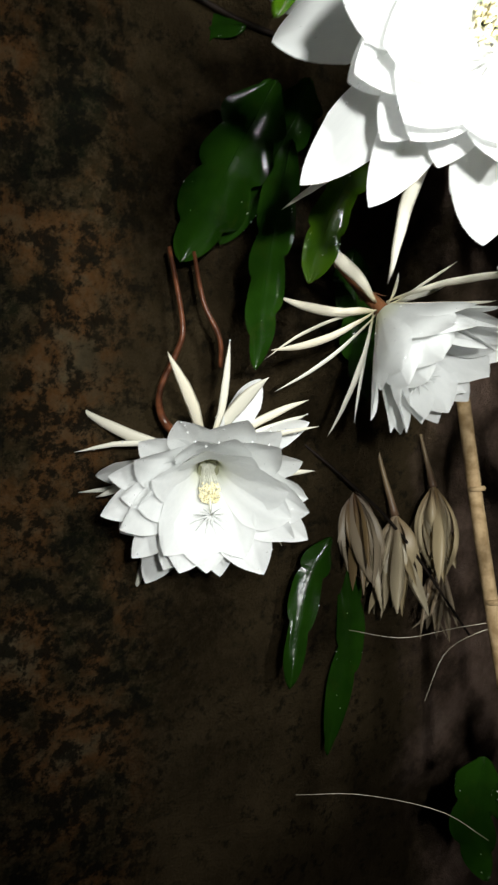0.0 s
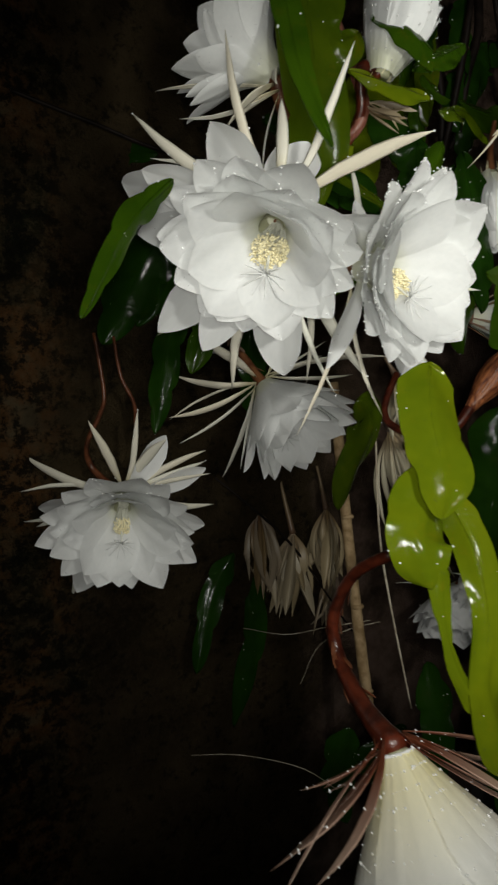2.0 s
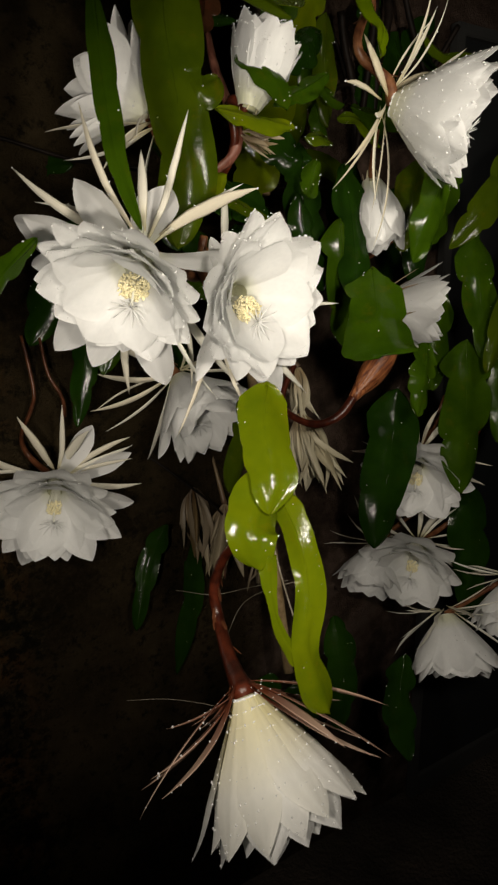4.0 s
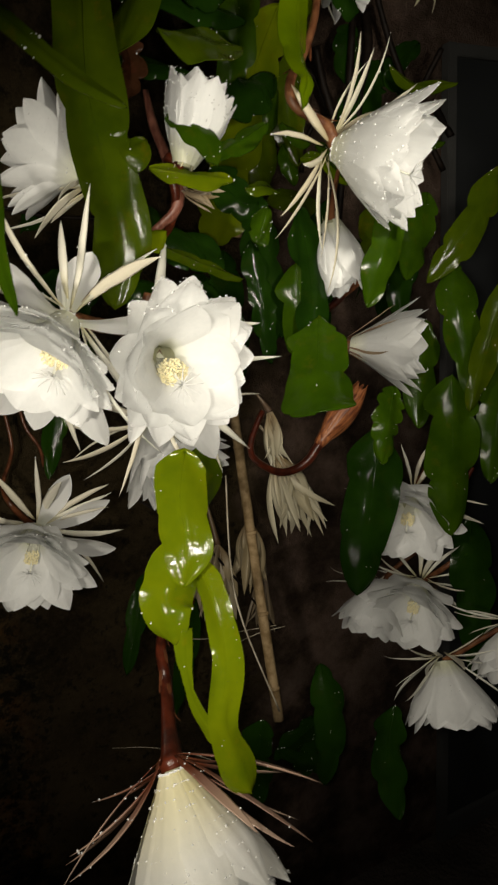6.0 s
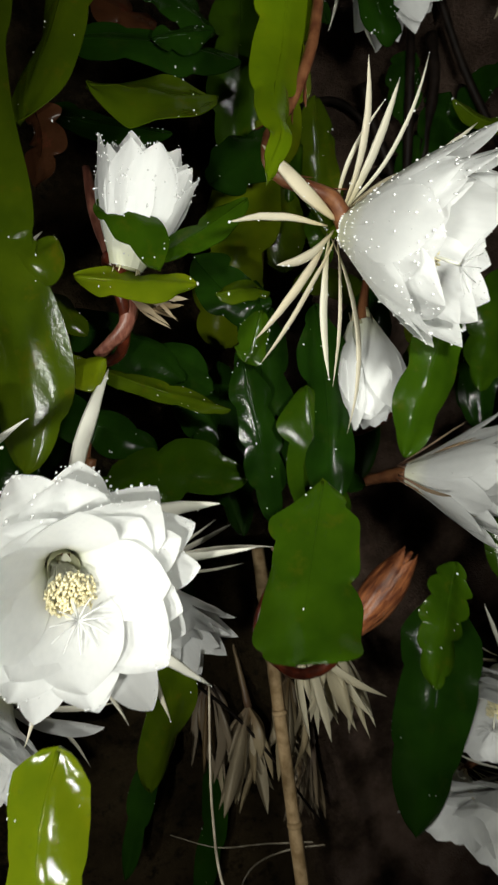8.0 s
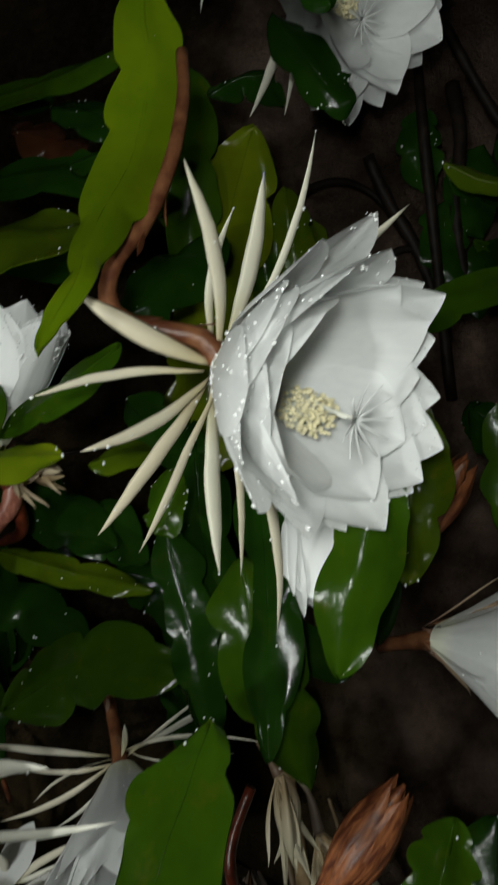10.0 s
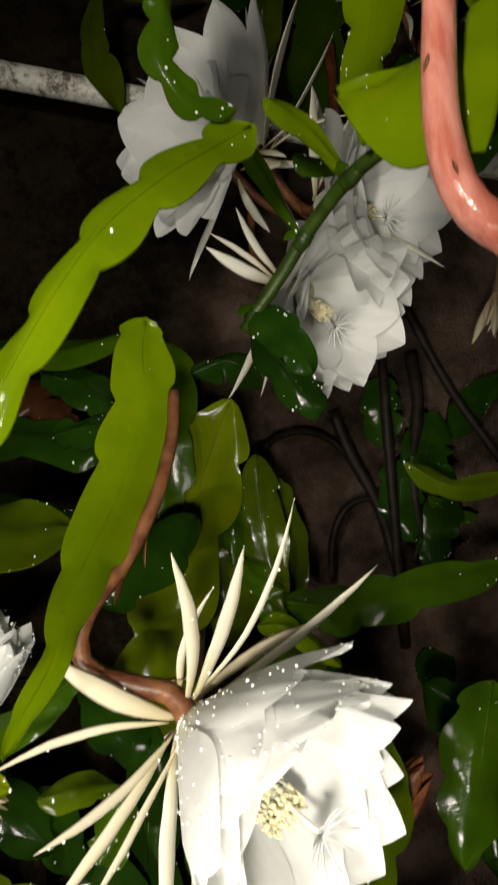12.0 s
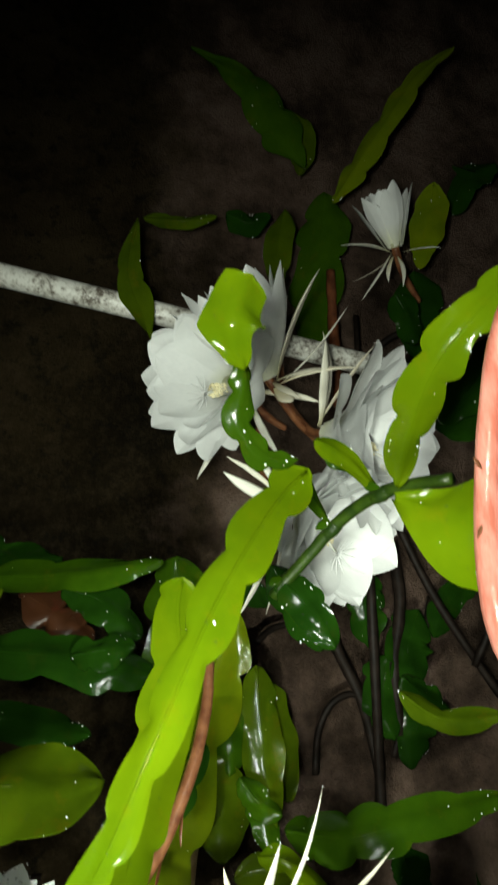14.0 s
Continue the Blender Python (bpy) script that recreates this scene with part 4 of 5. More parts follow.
# round the two large flowers
lf(G, 0.020, [(0.061, 0.318, 1.413), (0.032, 0.281, 1.372), (0.009, 0.242, 1.312)], face=(0.75, -0.6, 0.2), tip=0.5, scallops=3)
lf(G, 0.021, [(0.125, 0.305, 1.608), (0.137, 0.272, 1.521), (0.148, 0.246, 1.461), (0.165, 0.223, 1.413)], tip=0.85, scallops=4, notch=0.12)
lf(O, 0.013, [(0.171, 0.208, 1.619), (0.198, 0.203, 1.591), (0.224, 0.195, 1.567), (0.245, 0.189, 1.550), (0.271, 0.185, 1.534)], tip=0.5, scallops=2, notch=0.1, rib=False)
lf(O, 0.064, [(0.162, 0.520, 1.851), (0.169, 0.490, 1.741), (0.166, 0.472, 1.641), (0.177, 0.464, 1.556), (0.184, 0.466, 1.491), (0.170, 0.465, 1.407)], scallops=3, foot=0, tip=0.15, notch=0.2)
lf(O, 0.048, [(0.247, 0.542, 1.837), (0.229, 0.514, 1.748), (0.197, 0.486, 1.662)], scallops=2, foot=0, face=(-0.2, -1, 0.1), tip=0.3)
leaf("withered brown edge of a leaf, torn and dry", [(0.199, 0.507, 1.686), (0.207, 0.501, 1.655), (0.199, 0.492, 1.620)], 0.03, BROWN_LEAF, scallops=3, notch=0.5, seed=302, dew=8)
lf(O, 0.036, [(0.178, 0.471, 1.578), (0.203, 0.471, 1.565), (0.219, 0.479, 1.578)], scallops=1, face=(-0.2, -1, 0.1), rib=False)
lf(M, 0.047, [(0.260, 0.326, 1.281), (0.257, 0.301, 1.243), (0.262, 0.282, 1.206), (0.259, 0.269, 1.171)], scallops=2, tip=0.4, foot=0.12, notch=0.10, dew=14)
lf(M, 0.050, [(0.258, 0.299, 1.208), (0.248, 0.276, 1.175), (0.242, 0.261, 1.153), (0.251, 0.253, 1.124)], scallops=1, tip=0.4, foot=0.3, notch=0.08, dew=12, rib=False, twist=50, fold=0.3)
lf(M, 0.035, [(0.268, 0.292, 1.186), (0.286, 0.272, 1.150), (0.294, 0.254, 1.105), (0.289, 0.239, 1.059), (0.295, 0.234, 1.032), (0.310, 0.228, 0.992)], scallops=2, notch=0.12, foot=0.1, tip=0.12, dew=14,
   shape=(1.0, 0.8, 0.85, 0.8, 0.75, 0.8, 1.0, 1.05), twist=-60)
lf(M, 0.015, [(0.256, 0.258, 1.136), (0.258, 0.248, 1.105), (0.267, 0.239, 1.070), (0.287, 0.234, 1.037)], scallops=1, rib=False, foot=0, tip=0.1, shape=(1.2, 1.0, 0.6, 0.8, 1.2), dew=26)
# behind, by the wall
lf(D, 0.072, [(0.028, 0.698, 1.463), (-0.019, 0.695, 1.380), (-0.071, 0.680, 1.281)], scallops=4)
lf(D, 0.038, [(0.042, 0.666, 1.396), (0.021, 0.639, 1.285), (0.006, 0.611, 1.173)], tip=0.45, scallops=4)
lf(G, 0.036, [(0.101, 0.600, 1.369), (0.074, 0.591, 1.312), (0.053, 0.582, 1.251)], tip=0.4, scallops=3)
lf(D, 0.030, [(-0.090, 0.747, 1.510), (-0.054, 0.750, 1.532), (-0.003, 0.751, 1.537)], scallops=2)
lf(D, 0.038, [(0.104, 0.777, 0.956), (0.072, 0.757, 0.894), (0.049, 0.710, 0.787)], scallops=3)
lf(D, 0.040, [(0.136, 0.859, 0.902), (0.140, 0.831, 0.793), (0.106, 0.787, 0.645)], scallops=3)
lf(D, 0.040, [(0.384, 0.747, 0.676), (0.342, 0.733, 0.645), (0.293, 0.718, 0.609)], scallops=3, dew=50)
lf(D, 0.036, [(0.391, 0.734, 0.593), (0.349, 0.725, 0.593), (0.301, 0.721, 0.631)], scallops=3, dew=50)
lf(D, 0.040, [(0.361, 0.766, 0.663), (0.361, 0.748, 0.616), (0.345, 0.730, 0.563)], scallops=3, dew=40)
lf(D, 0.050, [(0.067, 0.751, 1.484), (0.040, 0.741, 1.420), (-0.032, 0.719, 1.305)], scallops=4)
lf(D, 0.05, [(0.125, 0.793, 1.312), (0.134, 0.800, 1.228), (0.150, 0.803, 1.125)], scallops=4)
# centre and far side
lf(D, 0.084, [(0.485, 0.721, 1.200), (0.469, 0.685, 1.100), (0.439, 0.640, 0.964)], tip=0.4, scallops=3, notch=0.1)
lf(G, 0.078, [(0.393, 0.508, 1.384), (0.390, 0.471, 1.354), (0.387, 0.434, 1.323), (0.383, 0.399, 1.293)], face=(-0.087, -0.637, 0.766), scallops=2, notch=0.26, tip=0.12, foot=0.25, dew=30, shape=(0.7, 0.85, 0.85, 0.95, 1.2), fold=0.14, twist=24)
lf(D, 0.045, [(0.379, 0.645, 1.518), (0.388, 0.607, 1.427), (0.388, 0.566, 1.325)], scallops=4, dew=16)
lf(G, 0.042, [(0.493, 0.579, 1.502), (0.475, 0.558, 1.449), (0.452, 0.552, 1.389)], face=(0.4, -0.9, 0.2), scallops=2, notch=0.08)
lf(O, 0.048, [(0.675, 0.782, 1.569), (0.624, 0.756, 1.482), (0.562, 0.753, 1.410)], tip=0.5, scallops=3, dew=14)
lf(G, 0.062, [(0.609, 0.786, 1.439), (0.615, 0.756, 1.351), (0.629, 0.731, 1.236)], scallops=3, dew=14)
lf(O, 0.042, [(0.676, 0.718, 1.424), (0.640, 0.701, 1.323), (0.610, 0.686, 1.227)], scallops=3, dew=14)
lf(G, 0.080, [(0.601, 0.756, 1.271), (0.596, 0.722, 1.169), (0.589, 0.700, 1.030)], scallops=3, dew=14)
lf(G, 0.060, [(0.682, 0.765, 1.313), (0.668, 0.742, 1.219), (0.653, 0.725, 1.105)], scallops=3)
lf(G, 0.055, [(0.572, 0.813, 1.351), (0.559, 0.782, 1.269), (0.551, 0.763, 1.187)], scallops=3)
lf(O, 0.050, [(0.491, 0.684, 1.528), (0.478, 0.670, 1.466), (0.465, 0.665, 1.404)], scallops=2)
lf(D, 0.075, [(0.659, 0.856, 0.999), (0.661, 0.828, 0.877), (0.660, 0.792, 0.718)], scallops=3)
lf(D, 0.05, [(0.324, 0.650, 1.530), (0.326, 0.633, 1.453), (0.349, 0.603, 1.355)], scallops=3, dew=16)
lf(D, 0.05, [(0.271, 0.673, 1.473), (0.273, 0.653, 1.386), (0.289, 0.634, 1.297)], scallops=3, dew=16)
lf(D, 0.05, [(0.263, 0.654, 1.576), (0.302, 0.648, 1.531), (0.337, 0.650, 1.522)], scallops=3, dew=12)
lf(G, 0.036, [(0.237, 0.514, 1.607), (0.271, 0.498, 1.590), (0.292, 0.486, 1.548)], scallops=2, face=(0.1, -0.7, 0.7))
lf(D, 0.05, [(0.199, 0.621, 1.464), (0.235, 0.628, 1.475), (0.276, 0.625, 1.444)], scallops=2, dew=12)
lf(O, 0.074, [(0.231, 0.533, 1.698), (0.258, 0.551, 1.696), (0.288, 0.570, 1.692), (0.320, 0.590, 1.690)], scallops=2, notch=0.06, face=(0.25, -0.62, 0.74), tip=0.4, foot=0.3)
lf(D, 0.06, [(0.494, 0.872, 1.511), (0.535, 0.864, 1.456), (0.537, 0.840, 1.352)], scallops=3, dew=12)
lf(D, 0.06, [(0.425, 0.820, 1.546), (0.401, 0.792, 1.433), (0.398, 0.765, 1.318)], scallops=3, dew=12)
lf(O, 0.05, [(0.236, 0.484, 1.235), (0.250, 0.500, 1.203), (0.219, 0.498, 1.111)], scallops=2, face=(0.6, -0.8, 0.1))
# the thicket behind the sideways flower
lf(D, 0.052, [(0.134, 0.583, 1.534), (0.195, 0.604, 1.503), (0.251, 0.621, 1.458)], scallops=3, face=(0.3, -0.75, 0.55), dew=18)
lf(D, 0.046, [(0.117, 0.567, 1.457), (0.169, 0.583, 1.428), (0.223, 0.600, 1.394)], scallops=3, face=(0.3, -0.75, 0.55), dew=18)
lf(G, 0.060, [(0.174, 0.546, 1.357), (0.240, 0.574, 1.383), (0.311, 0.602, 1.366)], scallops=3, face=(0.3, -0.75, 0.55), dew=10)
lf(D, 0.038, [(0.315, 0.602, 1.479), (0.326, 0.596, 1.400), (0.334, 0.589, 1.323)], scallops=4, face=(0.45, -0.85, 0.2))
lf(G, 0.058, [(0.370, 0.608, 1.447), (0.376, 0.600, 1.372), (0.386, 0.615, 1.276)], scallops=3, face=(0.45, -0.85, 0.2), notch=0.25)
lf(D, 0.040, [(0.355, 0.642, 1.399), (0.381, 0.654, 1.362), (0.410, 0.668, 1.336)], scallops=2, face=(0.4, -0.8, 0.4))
lf(G, 0.042, [(0.490, 0.595, 1.284), (0.478, 0.562, 1.247), (0.465, 0.539, 1.196)], face=(0.45, -0.85, 0.2), dew=20)
lf(M, 0.030, [(0.214, 0.503, 1.554), (0.264, 0.513, 1.544), (0.304, 0.530, 1.538)], scallops=2, face=(0.4, -0.7, 0.6))
lf(G, 0.026, [(0.344, 0.558, 1.601), (0.315, 0.528, 1.578), (0.278, 0.505, 1.557)], scallops=2, face=(0.4, -0.7, 0.6))
lf(O, 0.020, [(0.316, 0.537, 1.530), (0.336, 0.549, 1.532), (0.353, 0.569, 1.528)], scallops=1, face=(0.4, -0.7, 0.6))
lf(O, 0.024, [(0.199, 0.547, 1.480), (0.252, 0.569, 1.453), (0.302, 0.591, 1.431)], scallops=3, face=(0.4, -0.6, 0.7))
lf(M, 0.036, [(0.175, 0.487, 1.481), (0.201, 0.501, 1.482), (0.225, 0.516, 1.488)], scallops=1, face=(0.4, -0.7, 0.6))
lf(D, 0.055, [(0.291, 0.635, 1.635), (0.326, 0.668, 1.663), (0.353, 0.709, 1.691)], scallops=2, face=(0.4, -0.85, 0.2))
lf(D, 0.050, [(0.226, 0.640, 1.436), (0.259, 0.657, 1.414), (0.277, 0.653, 1.373)], scallops=2, face=(0.4, -0.7, 0.5))
lf(O, 0.030, [(0.153, 0.525, 1.549), (0.178, 0.538, 1.533), (0.195, 0.546, 1.509)], scallops=1, face=(0.4, -0.7, 0.6))
lf(G, 0.030, [(0.339, 0.595, 1.516), (0.328, 0.587, 1.484), (0.322, 0.582, 1.473)], scallops=1, face=(0.4, -0.85, 0.2))
lf(D, 0.045, [(0.115, 0.669, 1.903), (0.151, 0.688, 1.879), (0.199, 0.715, 1.875)], scallops=2, face=(0.4, -0.7, 0.5))
lf(D, 0.045, [(0.222, 0.680, 1.842), (0.256, 0.698, 1.825), (0.293, 0.705, 1.788)], scallops=2, face=(0.4, -0.7, 0.5))
lf(D, 0.04, [(0.115, 0.657, 1.737), (0.171, 0.688, 1.720), (0.239, 0.702, 1.703)], scallops=2, face=(0.4, -0.7, 0.5))
# rising leaves
lf(Y, 0.043, [(0.385, 0.604, 1.833), (0.383, 0.596, 1.807), (0.387, 0.588, 1.773), (0.384, 0.572, 1.734), (0.383, 0.550, 1.699), (0.381, 0.522, 1.669), (0.383, 0.498, 1.644), (0.390, 0.477, 1.622), (0.385, 0.460, 1.602), (0.383, 0.447, 1.586)],
   face=(0.55, -0.83, 0.1), scallops=6, foot=0.05, tip=0.12, notch=0.24, shape=(0.75, 1.0, 1.1, 1.08, 1.0, 0.80, 0.50, 0.36, 0.28, 0.22), twist=15)
lf(M, 0.080, [(0.361, 0.794, 1.806), (0.322, 0.775, 1.716), (0.284, 0.752, 1.593), (0.250, 0.744, 1.483)], face=(0.42, -0.88, 0.1), scallops=4, tip=0.1, dew=14, notch=0.34)
lf(G, 0.046, [(0.405, 0.756, 1.610), (0.455, 0.777, 1.599), (0.512, 0.798, 1.606), (0.607, 0.843, 1.617)], face=(0.3, -0.8, 0.5), scallops=4, dew=26, foot=0.2)
lf(O, 0.044, [(0.374, 0.807, 1.750), (0.373, 0.809, 1.672), (0.380, 0.814, 1.595)], face=(0.4, -0.88, 0.1), scallops=2, dew=10)
lf(G, 0.028, [(0.358, 0.775, 1.650), (0.376, 0.774, 1.628), (0.399, 0.774, 1.617)], face=(0.4, -0.7, 0.5), scallops=1)
lf(Y, 0.022, [(0.383, 0.740, 1.593), (0.413, 0.741, 1.589), (0.450, 0.751, 1.554)], face=(0.4, -0.7, 0.5), scallops=1)
lf(G, 0.056, [(0.565, 0.765, 1.537), (0.548, 0.747, 1.482), (0.526, 0.728, 1.416)], face=(0.4, -0.88, 0.1), scallops=3, dew=22)
lf(Y, 0.028, [(0.513, 0.520, 1.885), (0.500, 0.499, 1.867), (0.488, 0.460, 1.834), (0.478, 0.427, 1.801), (0.469, 0.404, 1.769), (0.455, 0.388, 1.733), (0.444, 0.379, 1.708), (0.429, 0.367, 1.685), (0.412, 0.357, 1.662)],
   face=(0.35, -0.9, 0.1), scallops=7, notch=0.40, foot=0.05, tip=0.1, shape=(1, 1.08, 1.02, 0.95, 0.74, 0.62, 0.56, 0.48, 0.40))
lf(Y, 0.037, [(0.508, 0.447, 1.987), (0.498, 0.442, 1.967), (0.493, 0.445, 1.954), (0.495, 0.461, 1.937)], face=(0.3, -0.9, 0.1), scallops=1, notch=0.05, foot=0.05, tip=0.12, fold=0.3, twist=60, shape=(0.75, 0.85, 1.0, 1.1, 0.55, 0.25), dew=8, rib=False)
lf(G, 0.019, [(0.489, 0.470, 1.953), (0.489, 0.477, 1.937), (0.483, 0.479, 1.916), (0.487, 0.489, 1.898), (0.497, 0.500, 1.890), (0.510, 0.510, 1.891)], face=(0.4, -0.85, 0.1), scallops=4, notch=0.5, twist=70, rib=False)
lf(Y, 0.021, [(0.518, 0.531, 1.907), (0.531, 0.553, 1.899), (0.541, 0.575, 1.887), (0.549, 0.591, 1.877)], face=(0.3, -0.9, 0.1), scallops=1, taper=0.7, notch=0.05, tip=0.2, dew=22, rib=False)
lf(G, 0.017, [(0.500, 0.537, 1.891), (0.501, 0.561, 1.882), (0.504, 0.586, 1.871), (0.508, 0.606, 1.860)], face=(0.3, -0.9, 0.1), scallops=1, taper=0.6, notch=0.05, rib=False)
lf(Y, 0.029, [(0.660, 0.479, 1.977), (0.624, 0.478, 1.949), (0.597, 0.490, 1.925), (0.578, 0.516, 1.898), (0.564, 0.553, 1.874)], face=(0.3, -0.9, 0.1), scallops=4, dew=120, tip=0.35, notch=0.36)
lf(Y, 0.056, [(0.568, 0.479, 1.853), (0.596, 0.465, 1.837), (0.635, 0.453, 1.826)], face=(0.2, -0.95, 0.1), scallops=1, notch=0.04, foot=0, tip=0.06, rib=False, shape=(0.06, 0.42, 0.78, 1.1, 1.25, 1.3))
lf(Y, 0.030, [(0.629, 0.527, 1.903), (0.642, 0.525, 1.911), (0.659, 0.524, 1.918)], face=(0.3, -0.9, 0.1), scallops=1)
lf(D, 0.042, [(0.672, 0.737, 2.037), (0.634, 0.738, 1.994), (0.598, 0.736, 1.960)], scallops=2, face=(0.3, -0.9, 0.1))
lf(D, 0.030, [(0.458, 0.619, 1.828), (0.482, 0.620, 1.801), (0.498, 0.620, 1.771)], scallops=2, face=(0.3, -0.9, 0.2), dew=16)
lf(G, 0.040, [(0.138, 0.644, 1.860), (0.227, 0.663, 1.852), (0.331, 0.683, 1.856)], scallops=3, face=(0.35, -0.75, 0.5), dew=20)
lf(D, 0.050, [(0.142, 0.643, 1.791), (0.238, 0.666, 1.776), (0.319, 0.693, 1.752)], scallops=3, face=(0.35, -0.75, 0.5))
leaf("withered brown leaf, torn and dry", [(0.172, 0.683, 1.842), (0.211, 0.691, 1.816), (0.244, 0.698, 1.786)], 0.045, BROWN_LEAF, face=(0.35, -0.75, 0.5), scallops=3, notch=0.5, seed=301)
lf(D, 0.036, [(0.242, 0.664, 1.778), (0.270, 0.674, 1.780), (0.298, 0.685, 1.781)], scallops=2, face=(0.35, -0.75, 0.5))
lf(D, 0.04, [(0.338, 0.757, 1.831), (0.376, 0.770, 1.837), (0.397, 0.783, 1.807)], scallops=2, face=(0.35, -0.75, 0.5), notch=0.4)
lf(O, 0.026, [(0.518, 0.803, 1.718), (0.558, 0.813, 1.690), (0.620, 0.821, 1.692)], scallops=2, face=(0.35, -0.75, 0.5))
lf(D, 0.036, [(0.518, 0.844, 1.727), (0.542, 0.859, 1.702), (0.562, 0.869, 1.689)], scallops=2, face=(0.35, -0.75, 0.5))
# rounded lobes behind the sideways flower
lf(G, 0.05, [(0.341, 0.796, 1.738), (0.341, 0.808, 1.689), (0.334, 0.811, 1.642)], face=(0.4, -0.88, 0.1), scallops=1, notch=0.05, tip=0.5, foot=0.35)
lf(O, 0.064, [(0.309, 0.797, 1.667), (0.322, 0.809, 1.613), (0.321, 0.810, 1.563)], face=(0.4, -0.88, 0.1), scallops=1, notch=0.08, tip=0.5, foot=0.3)
lf(O, 0.056, [(0.360, 0.846, 1.733), (0.368, 0.863, 1.674), (0.378, 0.873, 1.603)], face=(0.4, -0.88, 0.1), scallops=2, notch=0.1, tip=0.5)
lf(G, 0.03, [(0.358, 0.807, 1.627), (0.367, 0.816, 1.601), (0.373, 0.815, 1.567)], face=(0.4, -0.88, 0.1), scallops=1, notch=0.05, tip=0.5)
lf(O, 0.034, [(0.329, 0.816, 1.548), (0.368, 0.828, 1.550), (0.406, 0.841, 1.527), (0.426, 0.850, 1.494)], face=(0.4, -0.88, 0.1), scallops=2, notch=0.1, tip=0.4)
lf(G, 0.062, [(0.319, 0.742, 1.866), (0.311, 0.746, 1.807), (0.300, 0.749, 1.747), (0.286, 0.753, 1.679)], face=(0.4, -0.88, 0.1), scallops=3, notch=0.3, foot=0.15, tip=0.3)
lf(D, 0.04, [(0.426, 0.716, 1.845), (0.441, 0.730, 1.813), (0.456, 0.744, 1.781), (0.470, 0.751, 1.772)], face=(0.4, -0.88, 0.1), scallops=3, notch=0.2, twist=40, dew=40)
lf(D, 0.045, [(0.568, 0.939, 2.204), (0.578, 0.951, 2.174), (0.583, 0.953, 2.132)], face=(0.4, -0.88, 0.1), scallops=1)
lf(D, 0.04, [(0.655, 0.768, 1.988), (0.625, 0.764, 1.969), (0.592, 0.756, 1.961)], face=(0.4, -0.88, 0.1), scallops=2, dew=30)
lf(G, 0.02, [(0.505, 1.012, 1.690), (0.531, 1.028, 1.664), (0.557, 1.038, 1.658)], face=(0.4, -0.88, 0.1), scallops=1)
lf(G, 0.016, [(0.508, 0.612, 1.919), (0.518, 0.617, 1.912), (0.533, 0.624, 1.904)], face=(0.3, -0.9, 0.2), scallops=1, notch=0.05, rib=False, dew=18)
lf(D, 0.02, [(0.679, 1.053, 2.455), (0.718, 1.070, 2.439), (0.747, 1.077, 2.445)], face=(0.4, -0.88, 0.1), scallops=1)
# dark leaves added deep in the plant, close to the wall, to stand for shadow
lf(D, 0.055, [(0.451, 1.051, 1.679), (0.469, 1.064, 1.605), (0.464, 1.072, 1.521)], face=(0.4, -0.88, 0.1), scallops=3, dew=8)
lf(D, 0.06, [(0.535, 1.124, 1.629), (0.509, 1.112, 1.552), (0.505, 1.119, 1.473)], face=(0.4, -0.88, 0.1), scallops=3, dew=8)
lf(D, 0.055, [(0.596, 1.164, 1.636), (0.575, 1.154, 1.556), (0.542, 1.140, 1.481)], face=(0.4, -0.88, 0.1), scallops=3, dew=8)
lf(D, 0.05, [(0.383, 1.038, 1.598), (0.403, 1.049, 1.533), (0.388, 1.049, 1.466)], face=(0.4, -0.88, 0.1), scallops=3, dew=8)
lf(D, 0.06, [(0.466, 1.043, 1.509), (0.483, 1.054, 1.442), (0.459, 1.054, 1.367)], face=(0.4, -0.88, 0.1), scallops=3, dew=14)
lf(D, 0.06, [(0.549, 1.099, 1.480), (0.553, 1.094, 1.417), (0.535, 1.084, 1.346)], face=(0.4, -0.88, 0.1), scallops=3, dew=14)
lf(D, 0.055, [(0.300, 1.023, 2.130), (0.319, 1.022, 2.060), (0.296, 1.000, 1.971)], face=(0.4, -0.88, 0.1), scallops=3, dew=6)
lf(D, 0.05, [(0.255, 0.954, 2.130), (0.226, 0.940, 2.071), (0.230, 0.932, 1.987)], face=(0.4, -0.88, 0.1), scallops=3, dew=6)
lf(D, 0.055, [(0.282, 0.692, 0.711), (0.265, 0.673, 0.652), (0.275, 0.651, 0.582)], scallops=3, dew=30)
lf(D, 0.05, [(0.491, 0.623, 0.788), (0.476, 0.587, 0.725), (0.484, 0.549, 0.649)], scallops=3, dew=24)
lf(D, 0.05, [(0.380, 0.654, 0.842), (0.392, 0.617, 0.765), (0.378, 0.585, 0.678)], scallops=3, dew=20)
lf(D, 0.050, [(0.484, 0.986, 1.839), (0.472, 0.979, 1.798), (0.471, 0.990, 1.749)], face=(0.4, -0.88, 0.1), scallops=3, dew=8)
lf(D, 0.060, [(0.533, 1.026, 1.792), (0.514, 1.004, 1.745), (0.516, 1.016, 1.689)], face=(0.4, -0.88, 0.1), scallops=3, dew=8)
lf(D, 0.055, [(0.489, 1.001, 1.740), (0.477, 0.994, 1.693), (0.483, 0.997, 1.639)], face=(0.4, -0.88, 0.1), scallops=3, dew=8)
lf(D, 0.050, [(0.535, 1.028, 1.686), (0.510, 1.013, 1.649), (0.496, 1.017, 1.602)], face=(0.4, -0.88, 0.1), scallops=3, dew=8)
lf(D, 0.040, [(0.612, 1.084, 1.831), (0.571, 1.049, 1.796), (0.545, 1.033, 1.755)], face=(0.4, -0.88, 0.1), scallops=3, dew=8)
